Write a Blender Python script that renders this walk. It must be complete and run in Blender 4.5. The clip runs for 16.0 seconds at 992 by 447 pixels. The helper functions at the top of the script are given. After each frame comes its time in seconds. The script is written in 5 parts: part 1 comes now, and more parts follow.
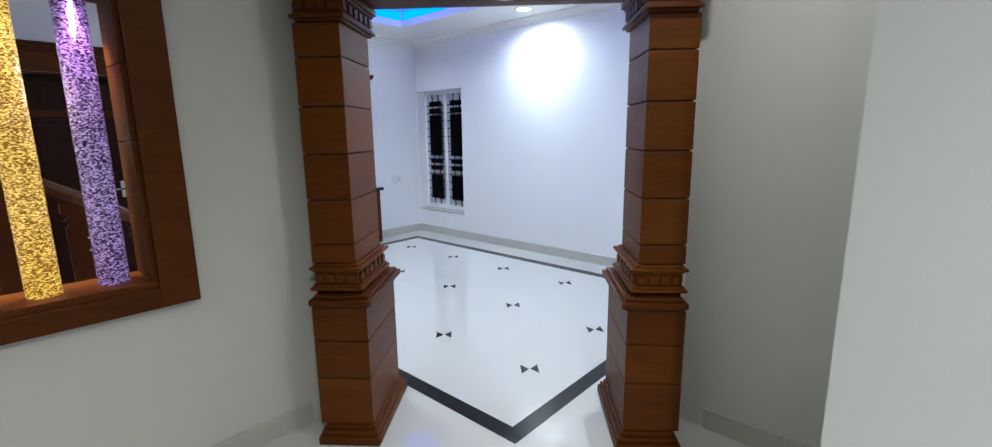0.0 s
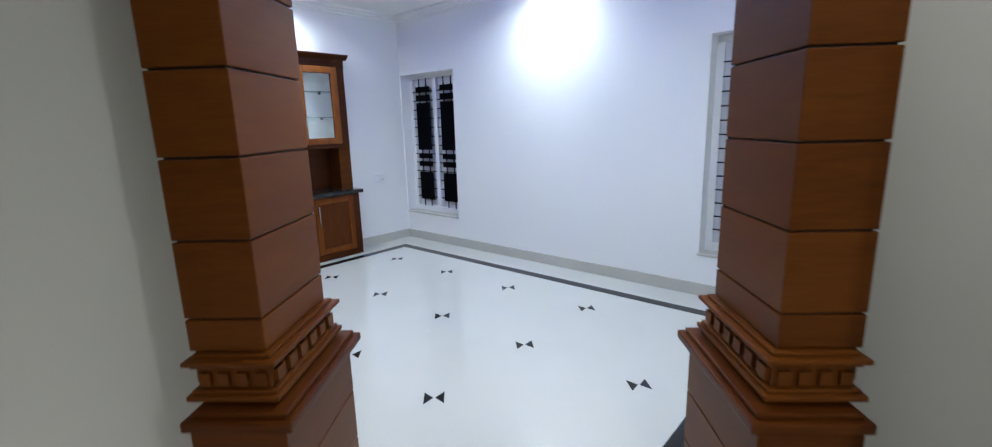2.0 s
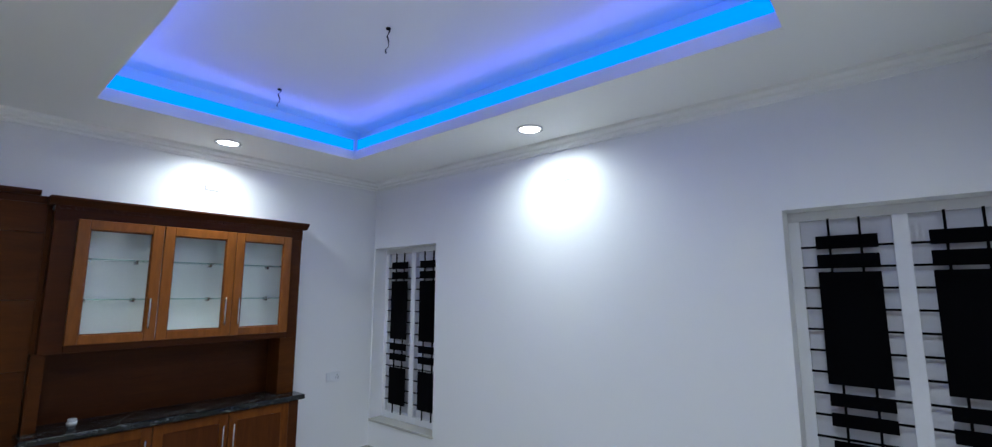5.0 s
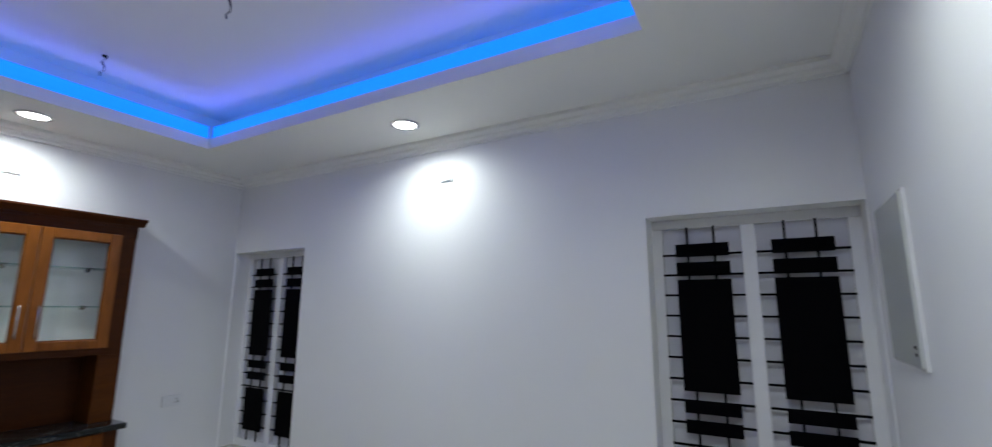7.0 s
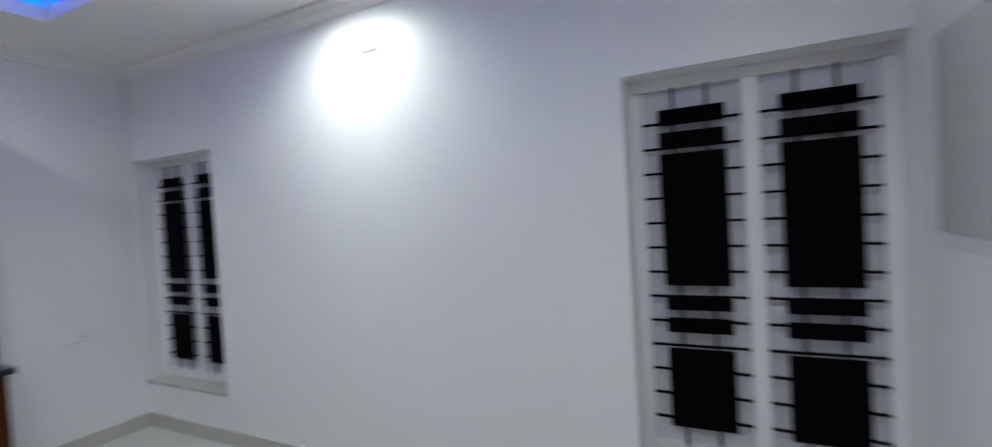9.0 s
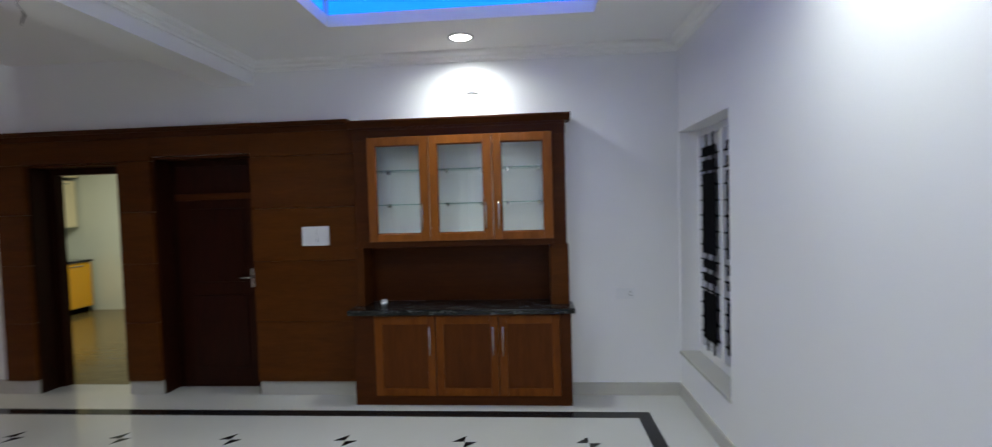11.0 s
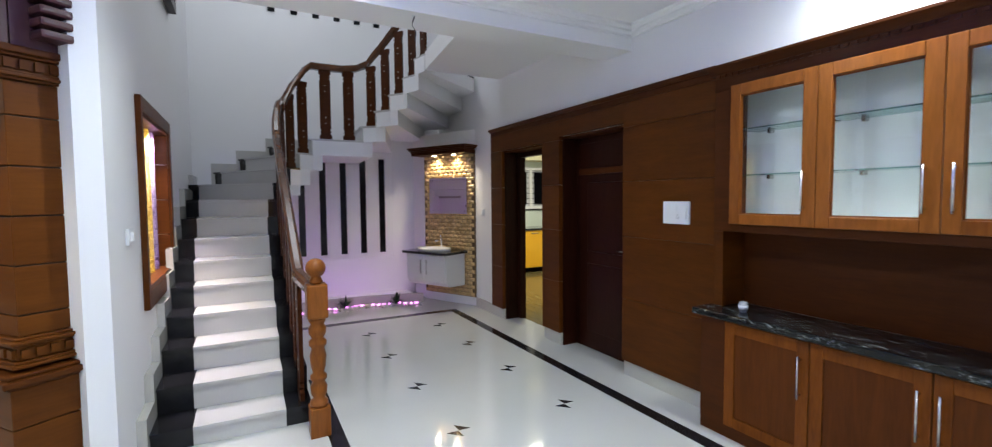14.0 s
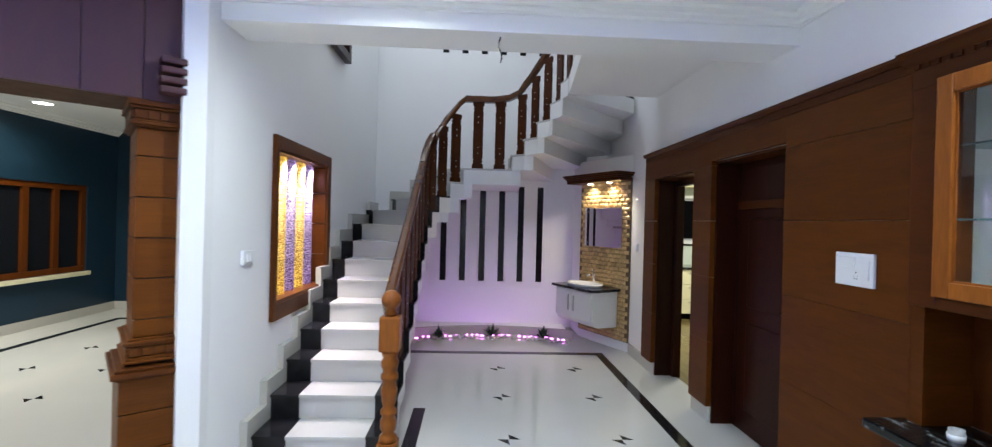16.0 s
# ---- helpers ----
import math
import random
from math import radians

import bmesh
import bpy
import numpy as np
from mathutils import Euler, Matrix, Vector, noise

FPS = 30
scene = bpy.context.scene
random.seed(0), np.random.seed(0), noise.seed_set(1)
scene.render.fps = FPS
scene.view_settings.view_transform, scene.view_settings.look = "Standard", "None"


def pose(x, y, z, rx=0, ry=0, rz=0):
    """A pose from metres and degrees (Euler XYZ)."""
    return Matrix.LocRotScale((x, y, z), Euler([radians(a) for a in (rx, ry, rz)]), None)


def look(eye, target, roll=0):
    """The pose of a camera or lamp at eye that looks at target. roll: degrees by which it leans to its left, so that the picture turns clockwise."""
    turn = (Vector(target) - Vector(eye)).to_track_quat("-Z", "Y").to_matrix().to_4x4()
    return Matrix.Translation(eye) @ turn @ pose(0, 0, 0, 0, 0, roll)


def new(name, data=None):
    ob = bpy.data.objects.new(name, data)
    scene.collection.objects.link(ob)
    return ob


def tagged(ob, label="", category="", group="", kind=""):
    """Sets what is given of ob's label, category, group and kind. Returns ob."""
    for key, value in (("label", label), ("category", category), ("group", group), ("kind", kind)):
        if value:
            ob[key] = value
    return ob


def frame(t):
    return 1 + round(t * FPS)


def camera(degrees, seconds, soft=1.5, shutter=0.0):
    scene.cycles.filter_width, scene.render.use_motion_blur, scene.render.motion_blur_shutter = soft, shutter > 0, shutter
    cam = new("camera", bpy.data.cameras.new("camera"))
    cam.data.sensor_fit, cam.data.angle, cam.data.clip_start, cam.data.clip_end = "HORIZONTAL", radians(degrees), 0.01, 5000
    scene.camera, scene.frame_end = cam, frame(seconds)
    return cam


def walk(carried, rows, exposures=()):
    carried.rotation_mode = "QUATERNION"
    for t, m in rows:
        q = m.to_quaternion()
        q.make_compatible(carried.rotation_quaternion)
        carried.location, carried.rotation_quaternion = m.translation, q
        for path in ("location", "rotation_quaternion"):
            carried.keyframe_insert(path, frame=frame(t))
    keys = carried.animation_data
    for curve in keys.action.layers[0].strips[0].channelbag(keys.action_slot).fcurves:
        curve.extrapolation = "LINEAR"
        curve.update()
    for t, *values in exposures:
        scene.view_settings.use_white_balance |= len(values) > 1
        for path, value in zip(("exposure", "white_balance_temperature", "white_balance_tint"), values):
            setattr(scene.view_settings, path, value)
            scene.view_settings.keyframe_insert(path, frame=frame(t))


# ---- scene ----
cam = camera(92.3, 16.0, 1.2, 0.5)
PATH = [
    (0, (-0.186, 0.768, 1.551), (-1.498, 2.231, 1.175), -0.7),
    (0.5, (-0.332, 0.884, 1.529), (-1.64, 2.349, 1.149), -0.7),
    (1, (-0.537, 1.069, 1.526), (-1.814, 2.558, 1.137), -0.9),
    (1.5, (-0.733, 1.298, 1.515), (-1.995, 2.794, 1.106), -1.1),
    (2, (-0.922, 1.496, 1.524), (-2.214, 2.967, 1.114), -1.6),
    (2.5, (-1.141, 1.689, 1.555), (-2.435, 3.161, 1.16), -1.7),
    (3, (-1.303, 1.874, 1.549), (-2.579, 3.372, 1.192), -1.3),
    (3.5, (-1.426, 2.093, 1.59), (-2.759, 3.551, 1.281), -0.6),
    (4, (-1.563, 2.29, 1.633), (-2.904, 3.758, 1.413), -0.6),
    (4.5, (-1.702, 2.414, 1.702), (-3.022, 3.912, 1.819), -0.1),
    (4.7, (-1.729, 2.443, 1.711), (-3.042, 3.933, 1.954), 0.2),
    (7, (-1.646, 2.831, 1.650), (-2.618, 4.544, 2.003), 0.3),
    (7.5, (-1.663, 2.884, 1.644), (-2.111, 4.829, 1.768), -0.8),
    (8, (-1.721, 3.009, 1.629), (-1.714, 5.008, 1.574), -1.2),
    (8.5, (-1.778, 3.192, 1.614), (-1.878, 5.186, 1.498), -2.3),
    (9, (-1.824, 3.416, 1.607), (-2.700, 5.213, 1.552), -3.4),
    (9.5, (-1.914, 3.705, 1.615), (-3.245, 5.196, 1.559), -1.6),
    (10, (-2.011, 3.949, 1.624), (-3.739, 4.955, 1.566), -1.3),
    (10.2, (-2.044, 4.054, 1.623), (-3.902, 4.790, 1.567), -1.5),
    (12.3, (-2.58, 4.868, 1.579), (-4.268, 3.8, 1.488), -1.1),
    (12.5, (-2.675, 4.899, 1.539), (-4.28, 3.708, 1.459), -1.0),
    (13, (-2.879, 4.93, 1.552), (-4.307, 3.533, 1.466), -0.8),
    (13.5, (-3.112, 5.045, 1.531), (-4.242, 3.397, 1.445), -0.5),
    (14, (-3.332, 5.066, 1.52), (-4.263, 3.299, 1.414), -0.5),
    (14.5, (-3.576, 5.017, 1.539), (-4.323, 3.165, 1.425), 0.2),
    (15, (-3.772, 5.073, 1.561), (-4.232, 3.13, 1.442), 0.3),
    (15.5, (-3.971, 5.005, 1.582), (-4.079, 3.008, 1.536), 1.1),
    (16, (-4.224, 4.886, 1.593), (-4.319, 2.888, 1.587), 1.5),
]
EXPOSURES = [(0, 0.52, 6000, 10), (2.0, 0.47, 6050, 10), (3.5, 0.40, 6150, 10), (4.0, 0.24, 6150, 9), (4.7, -0.06, 6200, 8), (7.0, -0.40, 6700, 9), (8.0, -0.54, 6900, 9), (8.5, -0.46, 6900, 9), (9.0, -0.16, 6850, 9), (10.2, -0.22, 6850, 9), (12.3, 0.36, 6700, 10), (13.0, 0.53, 6650, 10), (14.5, 0.77, 6450, 9), (16.0, 0.88, 6350, 8)]
walk(cam, [(t, look(eye, target, roll)) for t, eye, target, roll in PATH], EXPOSURES)

# ---- light and exposure ----
world = bpy.data.worlds.new("night")
scene.world = world
world.use_nodes = True
world.node_tree.nodes["Background"].inputs[0].default_value = (0.004, 0.005, 0.009, 1)
world.node_tree.nodes["Background"].inputs[1].default_value = 1.0


def spot(x, y, z, watts, colour=(0.93, 0.96, 1.0), cone=115, soft=0.03, aim=None):
    d = bpy.data.lights.new("spot_lamp", "SPOT")
    d.energy, d.color, d.spot_size, d.spot_blend, d.shadow_soft_size = watts, colour, radians(cone), 1.0, soft
    ob = new("spot_lamp", d)
    ob.matrix_world = look((x, y, z), aim or (x, y + 0.001, 0))
    return ob


def glow(x, y, z, sx, sy, watts, colour=(0.93, 0.96, 1.0), rx=0.0, rz=0.0):
    d = bpy.data.lights.new("ceiling_lamp", "AREA")
    d.shape, d.size, d.size_y, d.energy, d.color = "RECTANGLE", sx, sy, watts, colour
    ob = new("ceiling_lamp", d)
    ob.matrix_world = pose(x, y, z, rx, 0, rz)
    return ob


COOL, WARM = (0.84, 0.94, 0.945), (1.0, 0.86, 0.66)
CEIL = 2.915
# the last, southern one is unseen: added as mirror image of the north one
SPOTS = [(-5.84, 3.93), (-3.76, 5.26), (-1.66, 3.93), (-3.76, 2.62)]
for sx, sy in SPOTS:
    spot(sx, sy, CEIL - 0.02, 86 if sy > 3 else 96, COOL, 168, 0.05)
BLUE = (0.17, 0.15, 1.0)
for lx0, ly0, ll, rz in ((-3.77, 3.05, 3.3, 0), (-3.77, 4.87, 3.3, 180), (-5.47, 3.96, 1.8, -90), (-2.08, 3.96, 1.8, 90)):
    glow(lx0, ly0, 3.085, ll, 0.05, 2.7 if ll > 2 else 1.5, BLUE, 115, rz)       # light given off by the blue strip
glow(-3.9, -0.6, 5.7, 1.6, 1.2, 23, (0.84, 0.91, 1.0))          # upstairs ceiling light over the stairwell
spot(-2.05, 2.75, 2.17, 14, WARM, 140)                           # light in the opening's soffit
spot(1.10, -1.24, 2.90, 55, (1.0, 0.93, 0.74), 150)                # sitting room downlight
# two unseen fills without fittings, added to brighten the sitting room's walls
spot(-0.62, 2.30, 2.90, 30, (1.0, 0.96, 0.88), 165)
spot(-1.4, -1.6, 2.90, 32, (1.0, 0.95, 0.86), 160)
# main sitting room light, unseen; placed by how the two columns are lit
spot(0.9, 0.3, 2.90, 215, (1.0, 0.97, 0.87), 165)
glow(-8.0, -1.6, 2.85, 1.2, 0.3, 55, (1.0, 0.97, 0.80))         # kitchen tube light


# ---- materials ----
def nodes_of(name):
    m = bpy.data.materials.new(name)
    m.use_nodes = True
    t = m.node_tree
    return m, t, t.nodes["Principled BSDF"]


def plain(name, colour, rough=0.5, metal=0.0, vary=0.08, scale=3.0, fine=60.0, bump=0.05, coat=0.0, emit=None, power=0.0, stretch=(1, 1, 1), depth=0.004, spread=0.0):
    """Base colour with cloudy variation, fine grain in colour, gloss and relief."""
    m, t, p = nodes_of(name)
    co = t.nodes.new("ShaderNodeTexCoord")
    mp = t.nodes.new("ShaderNodeMapping")
    mp.inputs["Scale"].default_value = stretch
    t.links.new(co.outputs["Object"], mp.inputs["Vector"])
    big, small = t.nodes.new("ShaderNodeTexNoise"), t.nodes.new("ShaderNodeTexNoise")
    for n, s, d in ((big, scale, 3), (small, fine, 4)):
        n.inputs["Scale"].default_value, n.inputs["Detail"].default_value = s, d
        t.links.new(mp.outputs[0], n.inputs["Vector"])
    add = t.nodes.new("ShaderNodeMath")
    add.operation = "MULTIPLY_ADD"
    add.inputs[1].default_value = 0.5
    half = t.nodes.new("ShaderNodeMath")
    half.operation = "MULTIPLY"
    half.inputs[1].default_value = 0.5
    t.links.new(big.outputs[0], half.inputs[0])
    t.links.new(small.outputs[0], add.inputs[0])
    t.links.new(half.outputs[0], add.inputs[2])
    src = add.outputs[0]
    if spread:
        info = t.nodes.new("ShaderNodeObjectInfo")
        ma = t.nodes.new("ShaderNodeMath")
        ma.operation = "MULTIPLY_ADD"
        ma.inputs[1].default_value = spread
        t.links.new(info.outputs["Random"], ma.inputs[0])
        t.links.new(src, ma.inputs[2])
        mb = t.nodes.new("ShaderNodeMath")
        mb.operation = "SUBTRACT"
        mb.inputs[1].default_value = spread / 2
        t.links.new(ma.outputs[0], mb.inputs[0])
        src = mb.outputs[0]
    ramp = t.nodes.new("ShaderNodeValToRGB")
    ramp.color_ramp.elements[0].position, ramp.color_ramp.elements[1].position = 0.3, 0.7
    lo, hi = [max(c * (1 - vary), 0) for c in colour], [min(c * (1 + vary), 1) for c in colour]
    ramp.color_ramp.elements[0].color, ramp.color_ramp.elements[1].color = (*lo, 1), (*hi, 1)
    t.links.new(src, ramp.inputs[0])
    t.links.new(ramp.outputs[0], p.inputs["Base Color"])
    rr = t.nodes.new("ShaderNodeMapRange")
    rr.inputs[3].default_value, rr.inputs[4].default_value = rough * 0.85, min(rough * 1.15, 1)
    t.links.new(big.outputs[0], rr.inputs[0])
    t.links.new(rr.outputs[0], p.inputs["Roughness"])
    p.inputs["Metallic"].default_value, p.inputs["Coat Weight"].default_value = metal, coat
    p.inputs["Coat Roughness"].default_value = 0.12
    if bump:
        b = t.nodes.new("ShaderNodeBump")
        b.inputs["Strength"].default_value, b.inputs["Distance"].default_value = bump, depth
        t.links.new(small.outputs[0], b.inputs["Height"])
        t.links.new(b.outputs[0], p.inputs["Normal"])
    if emit:
        p.inputs["Emission Color"].default_value, p.inputs["Emission Strength"].default_value = (*emit, 1), power
    return m


def timber(name, dark, light, stretch, rough=0.45, coat=0.03, spread=0.22):
    """Varnished veneer: long wavy grain, pores, and a tone of its own for each board."""
    m, t, p = nodes_of(name)
    co, mp = t.nodes.new("ShaderNodeTexCoord"), t.nodes.new("ShaderNodeMapping")
    info = t.nodes.new("ShaderNodeObjectInfo")
    mp.inputs["Scale"].default_value = stretch
    t.links.new(co.outputs["Object"], mp.inputs["Vector"])
    off = t.nodes.new("ShaderNodeVectorMath")
    off.operation = "MULTIPLY_ADD"
    off.inputs[1].default_value = (17.0, 31.0, 23.0)
    t.links.new(info.outputs["Random"], off.inputs[0])
    t.links.new(mp.outputs[0], off.inputs[2])
    a, b2 = t.nodes.new("ShaderNodeTexNoise"), t.nodes.new("ShaderNodeTexNoise")
    a.inputs["Scale"].default_value, a.inputs["Detail"].default_value, a.inputs["Distortion"].default_value = 1.6, 5, 0.6
    b2.inputs["Scale"].default_value, b2.inputs["Detail"].default_value = 9.0, 6
    for n in (a, b2):
        t.links.new(off.outputs[0], n.inputs["Vector"])
    mix = t.nodes.new("ShaderNodeMath")
    mix.operation = "MULTIPLY_ADD"
    mix.inputs[1].default_value = 0.45
    sc = t.nodes.new("ShaderNodeMath")
    sc.operation = "MULTIPLY"
    sc.inputs[1].default_value = 0.6
    t.links.new(a.outputs[0], sc.inputs[0])
    t.links.new(b2.outputs[0], mix.inputs[0])
    t.links.new(sc.outputs[0], mix.inputs[2])
    tone = t.nodes.new("ShaderNodeMath")
    tone.operation = "MULTIPLY_ADD"
    tone.inputs[1].default_value = spread
    t.links.new(info.outputs["Random"], tone.inputs[0])
    t.links.new(mix.outputs[0], tone.inputs[2])
    ramp = t.nodes.new("ShaderNodeValToRGB")
    ramp.color_ramp.elements[0].position, ramp.color_ramp.elements[1].position = 0.35, 0.95
    ramp.color_ramp.elements[0].color, ramp.color_ramp.elements[1].color = (*dark, 1), (*light, 1)
    t.links.new(tone.outputs[0], ramp.inputs[0])
    t.links.new(ramp.outputs[0], p.inputs["Base Color"])
    rr = t.nodes.new("ShaderNodeMapRange")
    rr.inputs[3].default_value, rr.inputs[4].default_value = rough * 0.8, rough * 1.2
    t.links.new(b2.outputs[0], rr.inputs[0])
    t.links.new(rr.outputs[0], p.inputs["Roughness"])
    p.inputs["Coat Weight"].default_value, p.inputs["Coat Roughness"].default_value = coat, 0.2
    p.inputs["Specular IOR Level"].default_value = 0.13
    bp = t.nodes.new("ShaderNodeBump")
    bp.inputs["Strength"].default_value, bp.inputs["Distance"].default_value = 0.12, 0.001
    t.links.new(b2.outputs[0], bp.inputs["Height"])
    t.links.new(bp.outputs[0], p.inputs["Normal"])
    return m


def lamp_mat(name, colour, power):
    m, t, p = nodes_of(name)
    p.inputs["Base Color"].default_value = (*colour, 1)
    p.inputs["Emission Color"].default_value, p.inputs["Emission Strength"].default_value = (*colour, 1), power
    return m


def glass_mat(name, tint=(0.9, 0.97, 0.95), rough=0.02):
    m, t, p = nodes_of(name)
    p.inputs["Base Color"].default_value = (*tint, 1)
    p.inputs["Roughness"].default_value, p.inputs["Transmission Weight"].default_value = rough, 1.0
    p.inputs["IOR"].default_value = 1.45
    return m


def sparkle(name, dark, light, emit, power):
    """Crackled acrylic: small facets of many tones, glossy, lit from within."""
    m, t, p = nodes_of(name)
    co, v = t.nodes.new("ShaderNodeTexCoord"), t.nodes.new("ShaderNodeTexVoronoi")
    mp = t.nodes.new("ShaderNodeMapping")
    mp.inputs["Scale"].default_value = (1, 1, 1.7)
    t.links.new(co.outputs["Object"], mp.inputs["Vector"])
    v.inputs["Scale"].default_value = 140
    t.links.new(mp.outputs[0], v.inputs["Vector"])
    sep = t.nodes.new("ShaderNodeSeparateColor")
    t.links.new(v.outputs["Color"], sep.inputs[0])
    ramp = t.nodes.new("ShaderNodeValToRGB")
    ramp.color_ramp.elements[0].position, ramp.color_ramp.elements[1].position = 0.25, 0.95
    ramp.color_ramp.elements[0].color, ramp.color_ramp.elements[1].color = (*dark, 1), (*light, 1)
    t.links.new(sep.outputs[0], ramp.inputs[0])
    t.links.new(ramp.outputs[0], p.inputs["Base Color"])
    tint = t.nodes.new("ShaderNodeMix")
    tint.data_type, tint.blend_type = "RGBA", "MULTIPLY"
    tint.inputs[0].default_value = 1.0
    tint.inputs[7].default_value = (*emit, 1)
    t.links.new(ramp.outputs[0], tint.inputs[6])
    t.links.new(tint.outputs[2], p.inputs["Emission Color"])
    p.inputs["Emission Strength"].default_value = power
    p.inputs["Roughness"].default_value, p.inputs["Transmission Weight"].default_value = 0.12, 0.25
    b = t.nodes.new("ShaderNodeBump")
    b.inputs["Strength"].default_value, b.inputs["Distance"].default_value = 0.6, 0.004
    t.links.new(sep.outputs[1], b.inputs["Height"])
    t.links.new(b.outputs[0], p.inputs["Normal"])
    return m


WHITE = plain("white_wall_paint", (0.84, 0.84, 0.85), 0.42, vary=0.02, scale=1.2, fine=220, bump=0.06, depth=0.001)
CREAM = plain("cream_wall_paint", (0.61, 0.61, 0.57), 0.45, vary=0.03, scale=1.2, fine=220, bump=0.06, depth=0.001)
BLUEWALL = plain("deep_blue_wall_paint", (0.008, 0.028, 0.052), 0.4, vary=0.25, scale=1.4, fine=150, bump=0.06, depth=0.001)
CEILING = plain("ceiling_paint", (0.88, 0.88, 0.87), 0.6, vary=0.015, scale=0.8, fine=200, bump=0.04, depth=0.001)
FLOOR = plain("ivory_polished_tile", (0.56, 0.56, 0.535), 0.07, vary=0.03, scale=2.5, fine=90, bump=0.0, spread=0.06)
FLOOR.node_tree.nodes["Principled BSDF"].inputs["Specular IOR Level"].default_value = 0.8
SKIRT = plain("grey_beige_tile", (0.50, 0.49, 0.45), 0.12, vary=0.05, scale=3, fine=80, bump=0.0)
BLACKSTONE = plain("black_granite", (0.012, 0.012, 0.014), 0.10, vary=0.5, scale=12, fine=260, bump=0.0)
STEPWHITE = plain("white_polished_stone", (0.55, 0.54, 0.525), 0.16, vary=0.03, scale=4, fine=120, bump=0.0, spread=0.08)
TEAK = timber("teak_veneer_horizontal", (0.058, 0.0145, 0.0015), (0.114, 0.0325, 0.0034), (1.2, 1.2, 9))
TEAKDARK = timber("dark_teak_veneer", (0.038, 0.0086, 0.0010), (0.080, 0.0200, 0.0024), (1.2, 1.2, 9))
TEAKCOL = timber("golden_brown_teak_veneer", (0.080, 0.0220, 0.0023), (0.146, 0.0440, 0.0048), (1.2, 1.2, 9))
TEAKUP = timber("teak_upright_grain", (0.066, 0.0150, 0.0018), (0.130, 0.035, 0.0041), (14, 14, 1.2))
HONEY = timber("honey_teak", (0.150, 0.042, 0.0062), (0.310, 0.100, 0.0165), (10, 10, 1.5), rough=0.3, coat=0.2)
GOLDTEAK = timber("golden_teak", (0.100, 0.0250, 0.0030), (0.250, 0.072, 0.0086), (10, 10, 1.5), rough=0.32)
MAHOG = timber("dark_mahogany", (0.011, 0.0026, 0.0013), (0.033, 0.0074, 0.0032), (12, 12, 1.5), rough=0.3)
GROOVE = plain("shadow_gap", (0.02, 0.008, 0.004), 0.7, bump=0)
LAMINATE = plain("brown_laminate_header", (0.066, 0.0195, 0.0225), 0.42, vary=0.12, scale=2, fine=60, stretch=(10, 10, 1))
BLACKSTONE.node_tree.nodes["Principled BSDF"].inputs["Specular IOR Level"].default_value = 0.28
FRAMEWHITE = plain("white_gloss_paint", (0.78, 0.78, 0.80), 0.25, vary=0.02, bump=0.03)
FROST = plain("frosted_window_pane", (0.66, 0.66, 0.72), 0.15, vary=0.04, bump=0.0)
IRON = plain("black_painted_iron", (0.002, 0.002, 0.003), 0.7, vary=0.3, bump=0.05)
IRON.node_tree.nodes["Principled BSDF"].inputs["Specular IOR Level"].default_value = 0.03
STEEL = plain("brushed_steel", (0.62, 0.61, 0.58), 0.25, metal=1.0, vary=0.08, stretch=(40, 40, 2))
CHROME = plain("chrome", (0.82, 0.82, 0.84), 0.06, metal=1.0, vary=0.02, bump=0)
PLASTIC = plain("white_plastic", (0.80, 0.81, 0.83), 0.3, vary=0.015, bump=0.02)
PLASTIC2 = plain("pale_grey_plastic", (0.62, 0.63, 0.66), 0.25, vary=0.02, bump=0.02)
DARKHOLE = plain("dark_socket_hole", (0.01, 0.01, 0.01), 0.6, bump=0)
SHELFBACK = plain("white_cabinet_lining", (0.84, 0.86, 0.85), 0.3, vary=0.03, bump=0.02)
PANE = glass_mat("clear_glass", (1.0, 1.0, 1.0))
GREENGLASS = glass_mat("green_edge_glass", (0.42, 0.68, 0.64))
MIRROR = plain("mirror_silver", (0.86, 0.87, 0.88), 0.015, metal=1.0, vary=0.0, bump=0)
GOLDTILE = plain("gold_glass_mosaic", (0.58, 0.40, 0.19), 0.3, metal=0.5, vary=0.3, scale=9, fine=90, bump=0.15, spread=0.3)
GROUT = plain("brown_grout", (0.16, 0.10, 0.05), 0.8, bump=0.1)
CERAMIC = plain("white_ceramic", (0.82, 0.82, 0.82), 0.06, vary=0.01, bump=0)
VANITY = plain("pale_grey_laminate", (0.75, 0.74, 0.73), 0.3, vary=0.02, bump=0.02)
GRANITE = timber("black_granite_with_pale_veins", (0.003, 0.004, 0.005), (0.26, 0.28, 0.28), (16, 6, 16), rough=0.10, coat=0.3, spread=0.0)
GRANITE.node_tree.nodes["Principled BSDF"].inputs["Specular IOR Level"].default_value = 0.3
for n in GRANITE.node_tree.nodes:
    if n.type == "VALTORGB":
        n.color_ramp.elements[0].position, n.color_ramp.elements[1].position = 0.57, 0.74
GOLDTUBE = sparkle("gold_crackled_acrylic", (0.16, 0.085, 0.012), (0.95, 0.78, 0.34), (1.0, 0.80, 0.30), 0.55)
LILACTUBE = sparkle("lilac_crackled_acrylic", (0.035, 0.018, 0.06), (0.72, 0.58, 0.86), (0.80, 0.66, 0.97), 0.27)
BLUELED = lamp_mat("blue_led_and_cove_glow", (0.0, 0.22, 1.0), 1.5)
PINKLED = lamp_mat("pink_led_strip", (0.66, 0.26, 1.0), 6.5)
BEADLED = lamp_mat("pink_led_bead", (0.95, 0.25, 1.0), 4.0)
